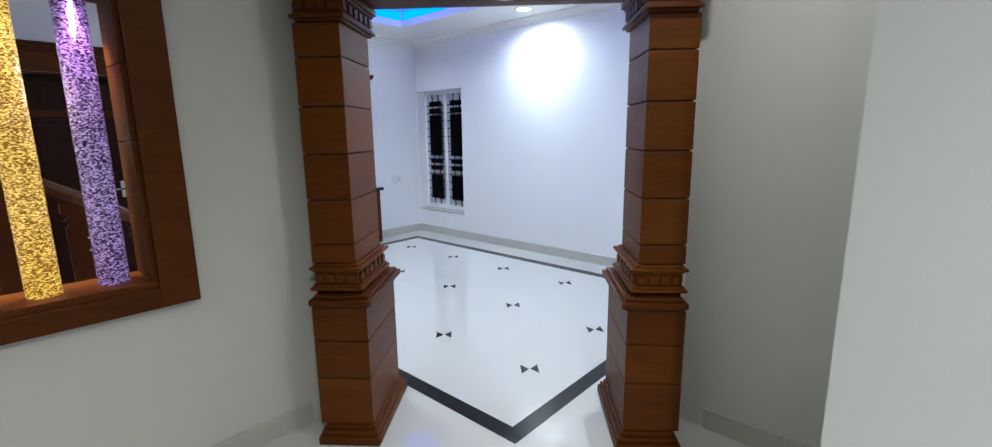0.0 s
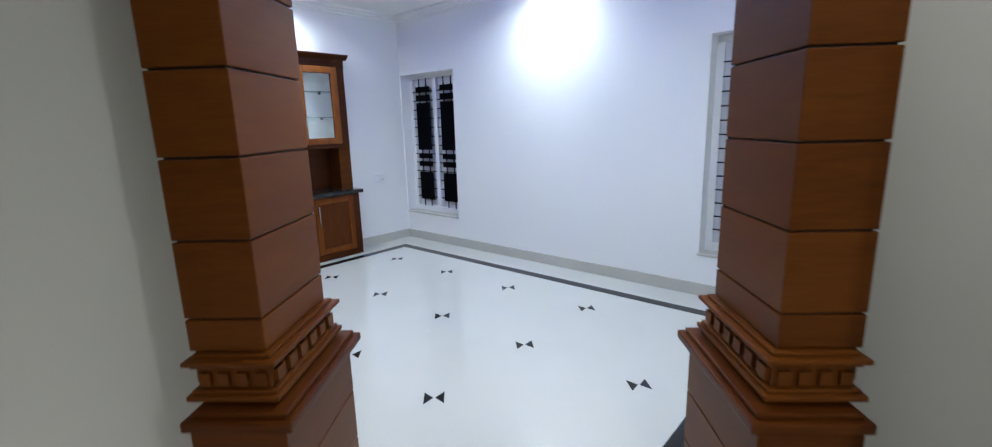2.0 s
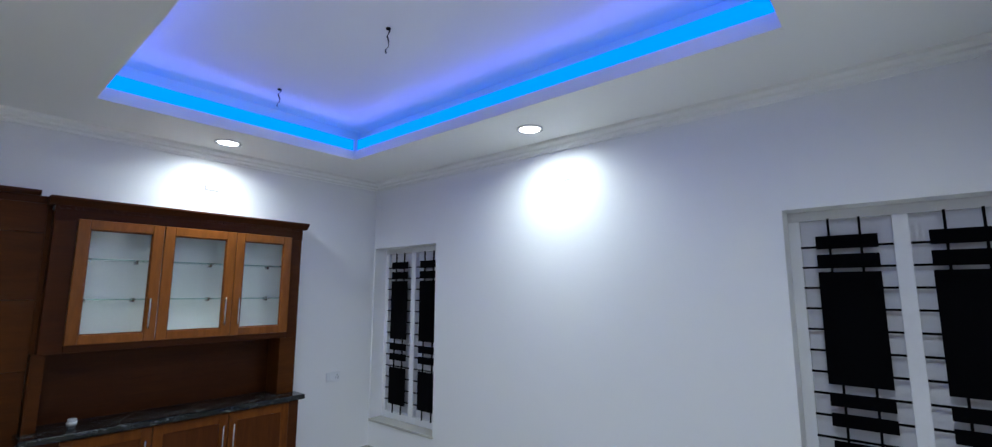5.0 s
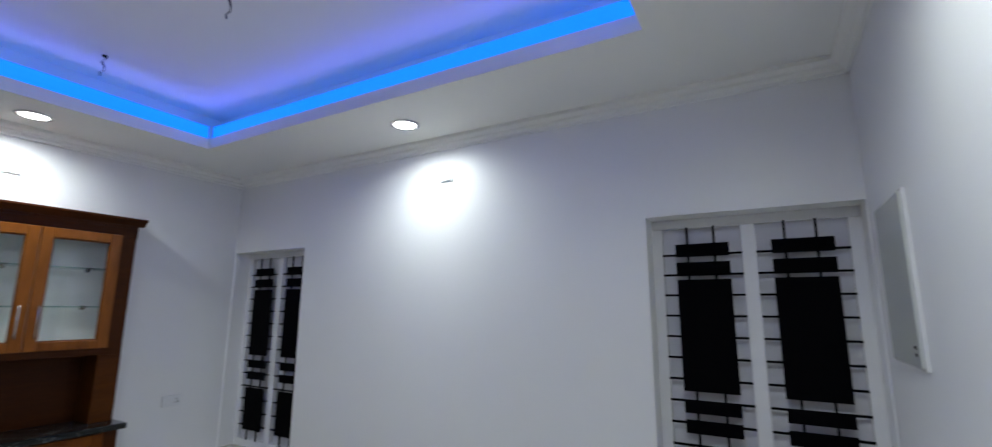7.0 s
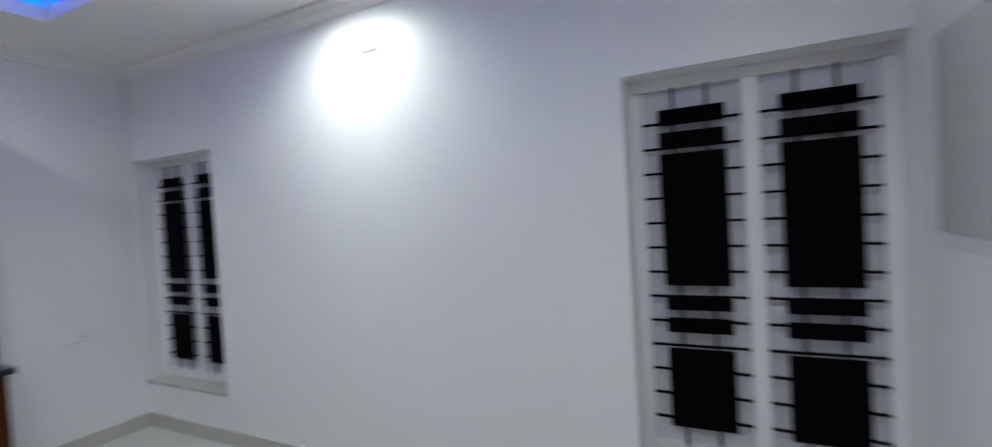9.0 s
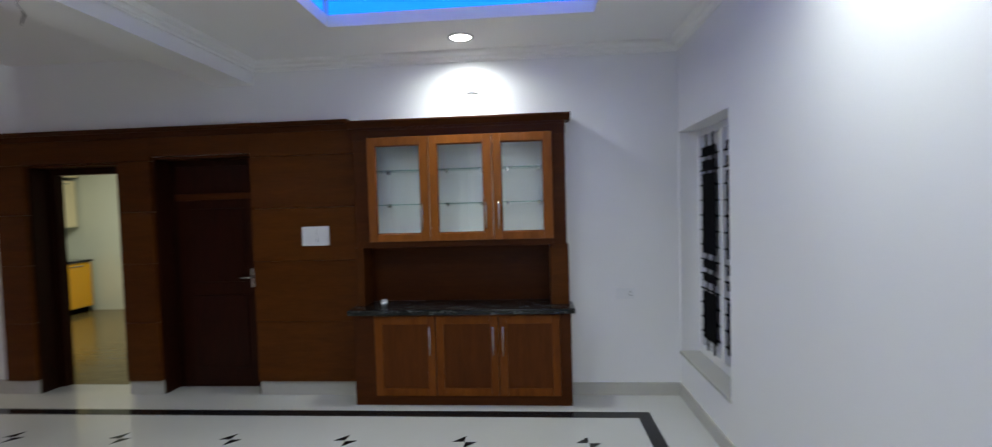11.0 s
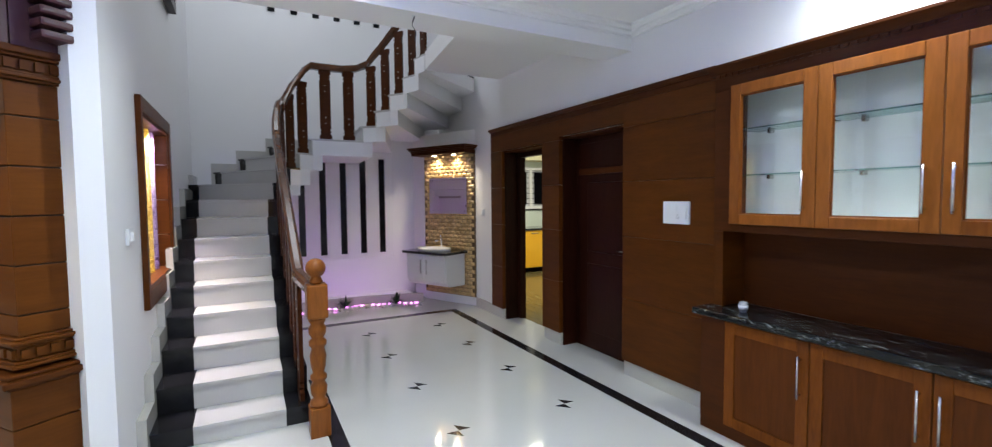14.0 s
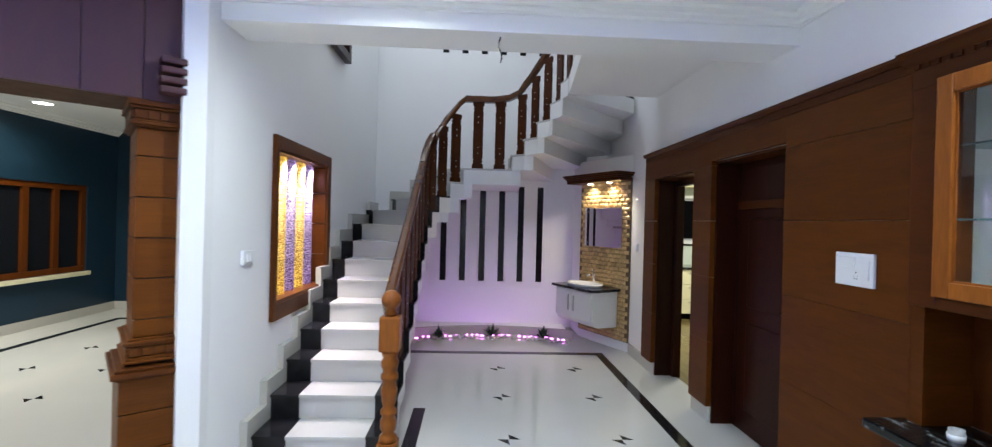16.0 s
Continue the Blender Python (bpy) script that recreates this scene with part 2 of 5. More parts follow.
DISC = lamp_mat("lit_diffuser", (0.95, 0.98, 1.0), 14.0)
WARMDISC = lamp_mat("warm_lit_diffuser", (1.0, 0.93, 0.75), 9.0)
LEAF = plain("dark_plastic_leaf", (0.035, 0.07, 0.035), 0.4, vary=0.4, bump=0.05, spread=0.5)
PEBBLE = plain("pale_pebble", (0.62, 0.57, 0.56), 0.35, vary=0.3, scale=25, fine=120, bump=0.1)
YELLOWLAM = plain("yellow_laminate", (0.80, 0.42, 0.02), 0.2, vary=0.03, bump=0)
CREAMLAM = plain("cream_laminate", (0.78, 0.72, 0.50), 0.22, vary=0.03, bump=0)
KITFLOOR = timber("olive_brown_kitchen_tile", (0.10, 0.075, 0.03), (0.22, 0.17, 0.075), (6, 1, 1), rough=0.15)
CURTAIN = plain("cable_plastic", (0.02, 0.02, 0.025), 0.5, bump=0)


# ---- mesh helpers ----
def box(bm, x0, x1, y0, y1, z0, z1, bev=0.0):
    vs = [bm.verts.new((x, y, z)) for z in (z0, z1) for y in (y0, y1) for x in (x0, x1)]
    fs = [bm.faces.new([vs[i] for i in q]) for q in ((0, 2, 3, 1), (4, 5, 7, 6), (0, 1, 5, 4), (2, 6, 7, 3), (0, 4, 6, 2), (1, 3, 7, 5))]
    if bev:
        es = list({e for f in fs for e in f.edges})
        bmesh.ops.bevel(bm, geom=es, offset=bev, segments=2, affect="EDGES", profile=0.6)
    return bm


def prism(bm, pts, z0, z1):
    area = sum(a[0] * b[1] - b[0] * a[1] for a, b in zip(pts, pts[1:] + pts[:1]))
    pts = pts if area > 0 else pts[::-1]
    lo, hi = [bm.verts.new((p[0], p[1], z0)) for p in pts], [bm.verts.new((p[0], p[1], z1)) for p in pts]
    bm.faces.new(lo[::-1]), bm.faces.new(hi)
    for i in range(len(pts)):
        j = (i + 1) % len(pts)
        bm.faces.new((lo[i], lo[j], hi[j], hi[i]))
    return bm


def lathe(bm, profile, n=20, cx=0.0, cy=0.0):
    rings = [[bm.verts.new((cx + r * math.cos(2 * math.pi * i / n), cy + r * math.sin(2 * math.pi * i / n), z)) for i in range(n)] for r, z in profile]
    for a, b in zip(rings, rings[1:]):
        for i in range(n):
            bm.faces.new((a[i], a[(i + 1) % n], b[(i + 1) % n], b[i])).smooth = True
    bm.faces.new(rings[0][::-1]), bm.faces.new(rings[-1])
    return bm


def sweep(bm, path, section, closed=False):
    """Carry a section (side, up) along a path of points, kept upright."""
    rings, n = [], len(path)
    for i, p in enumerate(path):
        a, b = Vector(path[max(i - 1, 0)]), Vector(path[min(i + 1, n - 1)])
        d = (b - a).normalized()
        side = Vector((d.y, -d.x, 0)).normalized() if abs(d.z) < 0.99 else Vector((1, 0, 0))
        rings.append([bm.verts.new(Vector(p) + side * s + Vector((0, 0, u))) for s, u in section])
    k = len(section)
    for a, b in zip(rings, rings[1:]):
        for i in range(k):
            bm.faces.new((a[i], a[(i + 1) % k], b[(i + 1) % k], b[i]))
    bm.faces.new(rings[0][::-1]), bm.faces.new(rings[-1])
    bmesh.ops.recalc_face_normals(bm, faces=bm.faces[:])
    return bm


def tube(bm, a, b, r, n=8):
    a, b = Vector(a), Vector(b)
    d = (b - a).normalized()
    s = d.orthogonal().normalized()
    u = d.cross(s)
    ra, rb = ([bm.verts.new(c + r * (math.cos(2 * math.pi * i / n) * s + math.sin(2 * math.pi * i / n) * u)) for i in range(n)] for c in (a, b))
    for i in range(n):
        bm.faces.new((ra[i], ra[(i + 1) % n], rb[(i + 1) % n], rb[i])).smooth = True
    bm.faces.new(ra[::-1]), bm.faces.new(rb)
    return bm


def thing(name, label, category, at=(0, 0, 0), turn=0.0, group="", kind=""):
    ob = new(name)
    ob.empty_display_size = 0.1
    ob.matrix_basis = pose(*at, 0, 0, turn)
    return tagged(ob, label, category, group, kind)


def part(name, bm, material, parent=None, label="", kind=""):
    me = bpy.data.meshes.new(name)
    bm.to_mesh(me)
    bm.free()
    me.materials.append(material)
    ob = new(name, me)
    ob.parent = parent
    return tagged(ob, label, kind=kind)


def same(name, ob, parent, at):
    """Another object on the same mesh."""
    o = new(name, ob.data)
    o.parent, o.location = parent, at
    return o


def nb():
    return bmesh.new()


def solid(name, bm, material, label, category="", kind="structure"):
    return tagged(part(name, bm, material), label, category, kind=kind)


def wall_y(bm, y0, y1, a0, a1, z0, z1, holes=()):
    """A wall along x with openings (x0, x1, z0, z1)."""
    cuts = sorted({a0, a1, *[h[0] for h in holes], *[h[1] for h in holes]})
    for l, r in zip(cuts, cuts[1:]):
        spans = [(z0, z1)]
        for h in holes:
            if h[0] <= l and h[1] >= r:
                spans = [s for lo, hi in spans for s in ((lo, min(hi, h[2])), (max(lo, h[3]), hi)) if s[1] - s[0] > 1e-4]
        for lo, hi in spans:
            box(bm, l, r, y0, y1, lo, hi)
    return bm


def wall_x(bm, x0, x1, a0, a1, z0, z1, holes=()):
    cuts = sorted({a0, a1, *[h[0] for h in holes], *[h[1] for h in holes]})
    for l, r in zip(cuts, cuts[1:]):
        spans = [(z0, z1)]
        for h in holes:
            if h[0] <= l and h[1] >= r:
                spans = [s for lo, hi in spans for s in ((lo, min(hi, h[2])), (max(lo, h[3]), hi)) if s[1] - s[0] > 1e-4]
        for lo, hi in spans:
            box(bm, x0, x1, l, r, lo, hi)
    return bm


# ---- setting ----
XW, XE, YN, XC, YS = -6.20, -1.20, 5.645, -2.735, -2.40     # dining west, east, north; stair wall; stair south wall
U, V = Vector((0.783, 0.623)), Vector((-0.623, 0.783))       # along and through the diagonal opening
MID = Vector((-1.665, 2.405))


def diag(u, v):
    p = MID + U * u + V * v
    return (p.x, p.y)


W1, W2 = (-6.185, -5.194), (-2.236, -1.205)
WZ = (0.368, 2.178)
b = wall_y(nb(), YN, YN + 0.24, XW - 0.25, XE + 0.22, -0.02, 3.4, [(*W1, *WZ), (*W2, *WZ)])
solid("wall_north", b, WHITE, "white painted wall with two grilled windows", "wall")
KD, DR = (-0.13, 0.772), (1.085, 2.005)                      # kitchen doorway and closed doorway
b = wall_x(nb(), XW - 0.22, XW, YS, YN, -0.02, 5.8, [(*KD, -0.02, 2.10), (*DR, -0.02, 2.135), (2.96, 4.70, 0.745, 2.29)])
solid("wall_west", b, WHITE, "white painted wall behind the timber panelling", "wall")
b = wall_x(nb(), XC, XC + 0.185, YS, 1.94, -0.02, 5.8, [(0.06, 1.25, 0.93, 2.10)])
prism(b, [(XC, 1.94), (XC + 0.185, 1.94), (XC + 0.185, 1.96), diag(-0.865, 0.2), diag(-0.865, 0.505), (-2.752, 2.205), (XC, 2.09)], -0.02, 3.4)
solid("wall_stair", b, WHITE, "white wall between staircase and sitting room with lit opening", "wall")
b = prism(nb(), [(XE, YN), (XE, 3.40), diag(0.865, 0.502), diag(0.865, 0.2), (-1.05, 3.20), (-0.27, 3.20), (-0.27, 3.42), (XE + 0.22, 3.42), (XE + 0.22, YN)], -0.02, 3.4)
solid("wall_east", b, WHITE, "plain white painted dining room wall", "wall")
b = wall_y(nb(), YS - 0.22, YS, XW - 0.22, XC + 0.185, -0.02, 5.8)
solid("wall_south", b, WHITE, "white wall behind the stairs", "wall")
b = box(nb(), XW, XC, 1.72, 1.94, 3.2, 5.8)
solid("wall_upper", b, WHITE, "white upper stairwell wall", "wall")
b = box(nb(), XW - 0.2, XC + 0.2, YS - 0.2, 1.94, 5.8, 5.95)
solid("ceiling_stairwell", b, CEILING, "white upper stairwell ceiling", "ceiling")
# sitting room
# greyer, bluer tone than CREAM: light on this south-facing side put into its colour
b = box(nb(), -0.285, 1.85, 1.95, 3.42, -0.02, 3.4)
solid("wall_sitting_north", b, plain("pale_grey_lit_side_paint", (0.60, 0.63, 0.635), 0.45, vary=0.03, scale=1.2, fine=220, bump=0.06, depth=0.001), "pale wall corner of the sitting room", "wall")
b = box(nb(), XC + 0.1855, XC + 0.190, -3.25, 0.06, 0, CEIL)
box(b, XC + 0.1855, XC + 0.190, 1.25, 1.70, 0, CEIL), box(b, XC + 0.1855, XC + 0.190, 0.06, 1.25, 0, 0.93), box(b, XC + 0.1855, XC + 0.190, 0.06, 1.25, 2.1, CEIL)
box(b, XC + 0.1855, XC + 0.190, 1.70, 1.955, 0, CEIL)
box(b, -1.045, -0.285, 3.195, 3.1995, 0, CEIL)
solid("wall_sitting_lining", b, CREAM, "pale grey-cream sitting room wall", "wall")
b = wall_x(nb(), 1.65, 1.85, -3.45, 1.95, -0.02, 3.4, [(-2.66, -0.70, 0.69, 1.98)])
solid("wall_sitting_east", b, BLUEWALL, "deep blue painted wall with timber window", "wall")
b = wall_y(nb(), -3.45, -3.25, XC, 1.65, -0.02, 3.4)
solid("wall_sitting_south", b, BLUEWALL, "deep blue painted wall", "wall")
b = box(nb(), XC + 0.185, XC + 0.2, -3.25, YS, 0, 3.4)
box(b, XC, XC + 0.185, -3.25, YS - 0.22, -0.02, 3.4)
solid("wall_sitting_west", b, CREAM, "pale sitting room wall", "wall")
# kitchen
b = wall_y(nb(), -3.95, -3.75, -9.9, XW - 0.0, -0.02, 3.0, [(-9.34, -7.92, 1.28, 2.18)])
box(b, -10.1, -9.9, -3.95, 2.6, -0.02, 3.0), box(b, -10.1, XW - 0.22, 2.4, 2.6, -0.02, 3.0), box(b, XW - 0.22, XW, -3.75, YS - 0.22, -0.02, 3.0)
solid("wall_kitchen", b, plain("kitchen_wall_paint", (0.62, 0.68, 0.62), 0.4, vary=0.03), "pale green kitchen wall", "wall")
b = box(nb(), -10.1, XW - 0.22, -3.95, 2.6, 3.0, 3.1)
solid("ceiling_kitchen", b, CEILING, "white kitchen ceiling", "ceiling")

# ceilings
T = (-5.505, -2.05, 3.03, 4.895)                                 # opening of the ceiling tray
b = nb()
for x0, x1, y0, y1 in ((XW - 0.02, T[0], 2.05, YN + 0.02), (T[1], XE + 0.02, 2.9, YN + 0.02), (T[0], T[1], 2.05, T[2]), (T[0], T[1], T[3], YN + 0.02)):
    box(b, x0, x1, y0, y1, CEIL, CEIL + 0.085)
prism(b, [(T[1], 2.05), (T[1], 2.9), (XE + 0.02, 2.9), (XE + 0.02, 2.6), (-1.6, 2.05)], CEIL, CEIL + 0.085)
box(b, T[0] - 0.22, T[1] + 0.22, T[2] - 0.22, T[3] + 0.22, 3.24, 3.28)
for x0, x1, y0, y1 in ((T[0] - 0.22, T[0] - 0.16, T[2] - 0.2, T[3] + 0.2), (T[1] + 0.16, T[1] + 0.22, T[2] - 0.2, T[3] + 0.2), (T[0] - 0.16, T[1] + 0.16, T[2] - 0.22, T[2] - 0.16), (T[0] - 0.16, T[1] + 0.16, T[3] + 0.16, T[3] + 0.22)):
    box(b, x0, x1, y0, y1, CEIL + 0.085, 3.24)
solid("ceiling_dining", b, CEILING, "white false ceiling with recessed tray", "ceiling")
# glowing bands taller than the LED strip: they include its light on the cove wall
for x0, x1, y0, y1 in ((T[0], T[1], T[2] - 0.04, T[2] - 0.025), (T[0], T[1], T[3] + 0.025, T[3] + 0.04), (T[0] - 0.04, T[0] - 0.025, T[2], T[3]), (T[1] + 0.025, T[1] + 0.04, T[2], T[3])):
    tagged(part("led_strip", box(nb(), x0, x1, y0, y1, CEIL + 0.087, CEIL + 0.195), BLUELED), "glowing blue band along the ceiling tray's edge, LED strip and lit cove wall in one", "strip light", "tray strips")
b = box(nb(), XW, XC, 1.72, 2.05, 2.725, 3.2)
prism(b, [(XW, -0.24), (-5.22, -0.24), (-5.0, 1.72), (XW, 1.72)], 3.0, 3.2)
solid("ceiling_beam", b, CEILING, "white ceiling beam before the stairwell", "beam")
b = box(nb(), XC + 0.185, 1.85, -3.45, 1.95, CEIL, CEIL + 0.1)
prism(b, [(XC + 0.185, 1.95), (-0.27, 1.95), (-0.27, 3.42), (XE + 0.15, 3.42), (XE + 0.15, 2.9), (XC + 0.185, 1.96)], CEIL + 0.001, CEIL + 0.1)
prism(b, [(XC - 0.0, 2.05), (XC + 0.185, 1.95), (XE + 0.15, 2.95), (XE + 0.02, 2.9), (-1.6, 2.05)], CEIL + 0.002, CEIL + 0.1)
solid("ceiling_sitting", b, CEILING, "white sitting room ceiling", "ceiling")
b = box(nb(), XW - 0.3, 1.9, YS - 1.2, 6.0, 5.96, 6.05)
box(b, XC + 0.19, 1.9, -3.5, 3.5, 3.4, 3.45)
solid("roof", b, CEILING, "flat concrete roof slab", "roof")

CORN = [(0, 0), (0.02, 0), (0.02, 0.018), (0.045, 0.03), (0.045, 0.045), (0.075, 0.062), (0.075, 0.085), (0, 0.085)]


def cornice(path, name="trim_cornice"):
    solid(name, sweep(nb(), path, CORN), CEILING, "white stepped plaster cornice", "cornice")


zc = CEIL - 0.085
cornice([(XW + 0.075, YN, zc), (XE, YN, zc)])
cornice([(XW, 2.05, zc), (XW, YN, zc)])
cornice([(XE, YN, zc), (XE, 3.32, zc)])
cornice([(XC, 2.05, zc), (XW, 2.05, zc)])
cornice([(1.65, 1.95, zc), (1.65, -3.25, zc)])

# skirtings
b = box(nb(), XW, XE, YN - 0.016, YN, 0, 0.108)
solid("baseboard_north", b, SKIRT, "grey-beige tile skirting", "skirting")
b = box(nb(), XW, XW + 0.016, 4.73, YN - 0.016, 0, 0.108)
for y0, y1 in ((-0.95, KD[0]), (KD[1], DR[0]), (DR[1], 2.95)):
    box(b, XW, XW + 0.02, y0, y1, 0, 0.13)
solid("baseboard_west", b, SKIRT, "grey-beige tile skirting below the panelling", "skirting")
b = box(nb(), XE - 0.016, XE, 3.34, YN - 0.016, 0, 0.108)
solid("baseboard_east", b, SKIRT, "grey-beige tile skirting", "skirting")
b = box(nb(), XC + 0.19, XC + 0.205, -3.25, 1.86, 0, 0.11)
box(b, -0.90, -0.285, 3.183, 3.195, 0, 0.11), box(b, 1.634, 1.65, -3.25, 1.95, 0, 0.13), box(b, XC + 0.21, 1.634, -3.25, -3.234, 0, 0.13), box(b, -0.27, 1.634, 1.934, 1.95, 0, 0.11)
solid("baseboard_sitting", b, SKIRT, "cream tile skirting of the sitting room", "skirting")
b = box(nb(), XC - 0.012, XC, 1.75, 2.10, 0, 0.10)
solid("baseboard_stair", b, SKIRT, "grey tile skirting at the stair foot", "skirting")

# floor with inlaid bands and bow-tie corners
b = box(nb(), XW - 0.22, 1.85, -3.45, YN + 0.24, -0.06, 0)
floor = solid("floor", b, FLOOR, "polished ivory tile floor with black inlay bands", "floor")
b = box(nb(), -10.1, XW - 0.222, -3.95, 2.6, -0.06, 0)
solid("floor_kitchen", b, KITFLOOR, "olive brown kitchen floor tiles", "floor")


def band(x0, x1, y0, y1):
    part("inlay_band", box(nb(), x0, x1, y0, y1, 0.0, 0.0025), BLACKSTONE, floor)


IN = (-5.86, -1.565, 2.43, 5.30)
band(IN[0], IN[1], IN[3] - 0.10, IN[3])
band(IN[0], IN[0] + 0.10, -0.96, IN[3] - 0.10)
band(IN[1] - 0.10, IN[1], IN[2], IN[3] - 0.10)
band(-3.86, IN[1] - 0.10, IN[2], IN[2] + 0.10)
band(-3.86, -3.76, 0.83, IN[2])
band(IN[0] + 0.10, -3.3, -0.96, -0.86)
band(1.0, 1.1, -2.57, 1.6), band(-2.1, 1.0, -2.57, -2.47), band(-2.1, -2.0, -2.47, 1.1)
tri = nb()
for s in (1, -1):
    prism(tri, [(0.004 * s, 0.004 * s), (0.082 * s, 0.0), (0.0, 0.082 * s)], 0, 0.0025)
bow = part("inlay_bow_tie", tri, BLACKSTONE, floor)
gx = [-5.372 + 0.846 * i for i in range(9)]
gy = [4.785 - 0.845 * i for i in range(9)]
bow.location = (gx[0], gy[0], 0)
for i, x in enumerate(gx):
    for j, y in enumerate(gy):
        dining = -5.7 < x < -1.7 and 2.6 < y < 5.2 or -5.7 < x < -3.95 and -0.8 < y < 2.6
        if dining and (i or j):
            same("inlay_bow_tie", bow, floor, (x, y, 0))
for i in range(3):
    for j in range(5):
        same("inlay_bow_tie", bow, floor, (-1.322 + 0.765 * i, 0.695 - 0.80 * j, 0))


# ---- windows ----
def window(name, x0, x1, label):
    w = thing(name, label, "window", (x0, YN, WZ[0]), kind="structure")
    wd, h = x1 - x0, WZ[1] - WZ[0]
    d = 0.15
    part("window_frame", box(box(box(nb(), 0, wd, d, d + 0.06, 0.0, 0.075, 0.004), 0, wd, d, d + 0.06, h - 0.055, h, 0.004), wd / 2 - 0.035, wd / 2 + 0.035, d - 0.01, d + 0.06, 0.075, h - 0.055, 0.004), FRAMEWHITE, w)
    for a in (0.0, wd - 0.06):
        part("window_jamb", box(nb(), a, a + 0.06, d, d + 0.06, 0.075, h - 0.055, 0.004), FRAMEWHITE, w)
    part("window_sill", box(nb(), -0.012 if x0 > -6 else 0.0, wd if x1 > -1.3 else wd + 0.012, -0.012, d, -0.012, 0.012, 0.004), SKIRT, w, "thin grey stone sill")
    for a, c in ((0.06, wd / 2 - 0.035), (wd / 2 + 0.035, wd - 0.06)):
        part("pane", box(nb(), a, c, d + 0.035, d + 0.05, 0.075, h - 0.055), FROST, w, "pale closed shutter behind the grille")
        s = c - a
        g = part("grille", nb(), IRON, w, "black iron grille with flat plates")
        bm = nb()
        for i in range(13):
            z = 1.966 - 0.1164 * i - WZ[0]
            box(bm, a - 0.002, c + 0.002, d - 0.004, d + 0.006, z - 0.006, z + 0.006)
        for q in (0.33, 0.67):
            box(bm, a + q * s - 0.006, a + q * s + 0.006, d - 0.006, d + 0.004, 0.07, h - 0.05)
        for lo, hi in ((1.953, 2.028), (1.853, 1.922), (1.204, 1.822), (1.088, 1.159), (0.982, 1.053), (0.531, 0.908)):
            box(bm, a + 0.175 * s, a + 0.85 * s, d - 0.014, d - 0.006, lo - WZ[0], hi - WZ[0], 0.002)
        bm.to_mesh(g.data)
        bm.free()
    return w


window("window_1", *W1, "white window with black iron grille in a deep reveal")
window("window_2", *W2, "white window with black iron grille beside the corner")


# ---- the diagonal opening: two timber columns and the header ----
ANG = math.degrees(math.atan2(U.y, U.x))


def dentils(bm, x0, x1, y0, y1, z0, z1, n_x, n_y):
    """Small blocks standing proud round a rectangular band."""
    for i in range(n_x):
        x = x0 + (i + 0.5) * (x1 - x0) / n_x
        w = 0.3 * (x1 - x0) / n_x
        box(bm, x - w, x + w, y0 - 0.012, y0 + 0.001, z0, z1), box(bm, x - w, x + w, y1 - 0.001, y1 + 0.012, z0, z1)
    for i in range(n_y):
        y = y0 + (i + 0.5) * (y1 - y0) / n_y
        w = 0.3 * (y1 - y0) / n_y
        box(bm, x0 - 0.012, x0 + 0.001, y - w, y + w, z0, z1), box(bm, x1 - 0.001, x1 + 0.012, y - w, y + w, z0, z1)
    return bm


def ring(bm, x0, x1, y0, y1, steps):
    """Stacked rectangular mouldings: (overhang, z0, z1)."""
    for o, z0, z1 in steps:
        box(bm, x0 - o, x1 + o, y0 - o, y1 + o, z0, z1, min(0.007, (z1 - z0) * 0.35))
    return bm


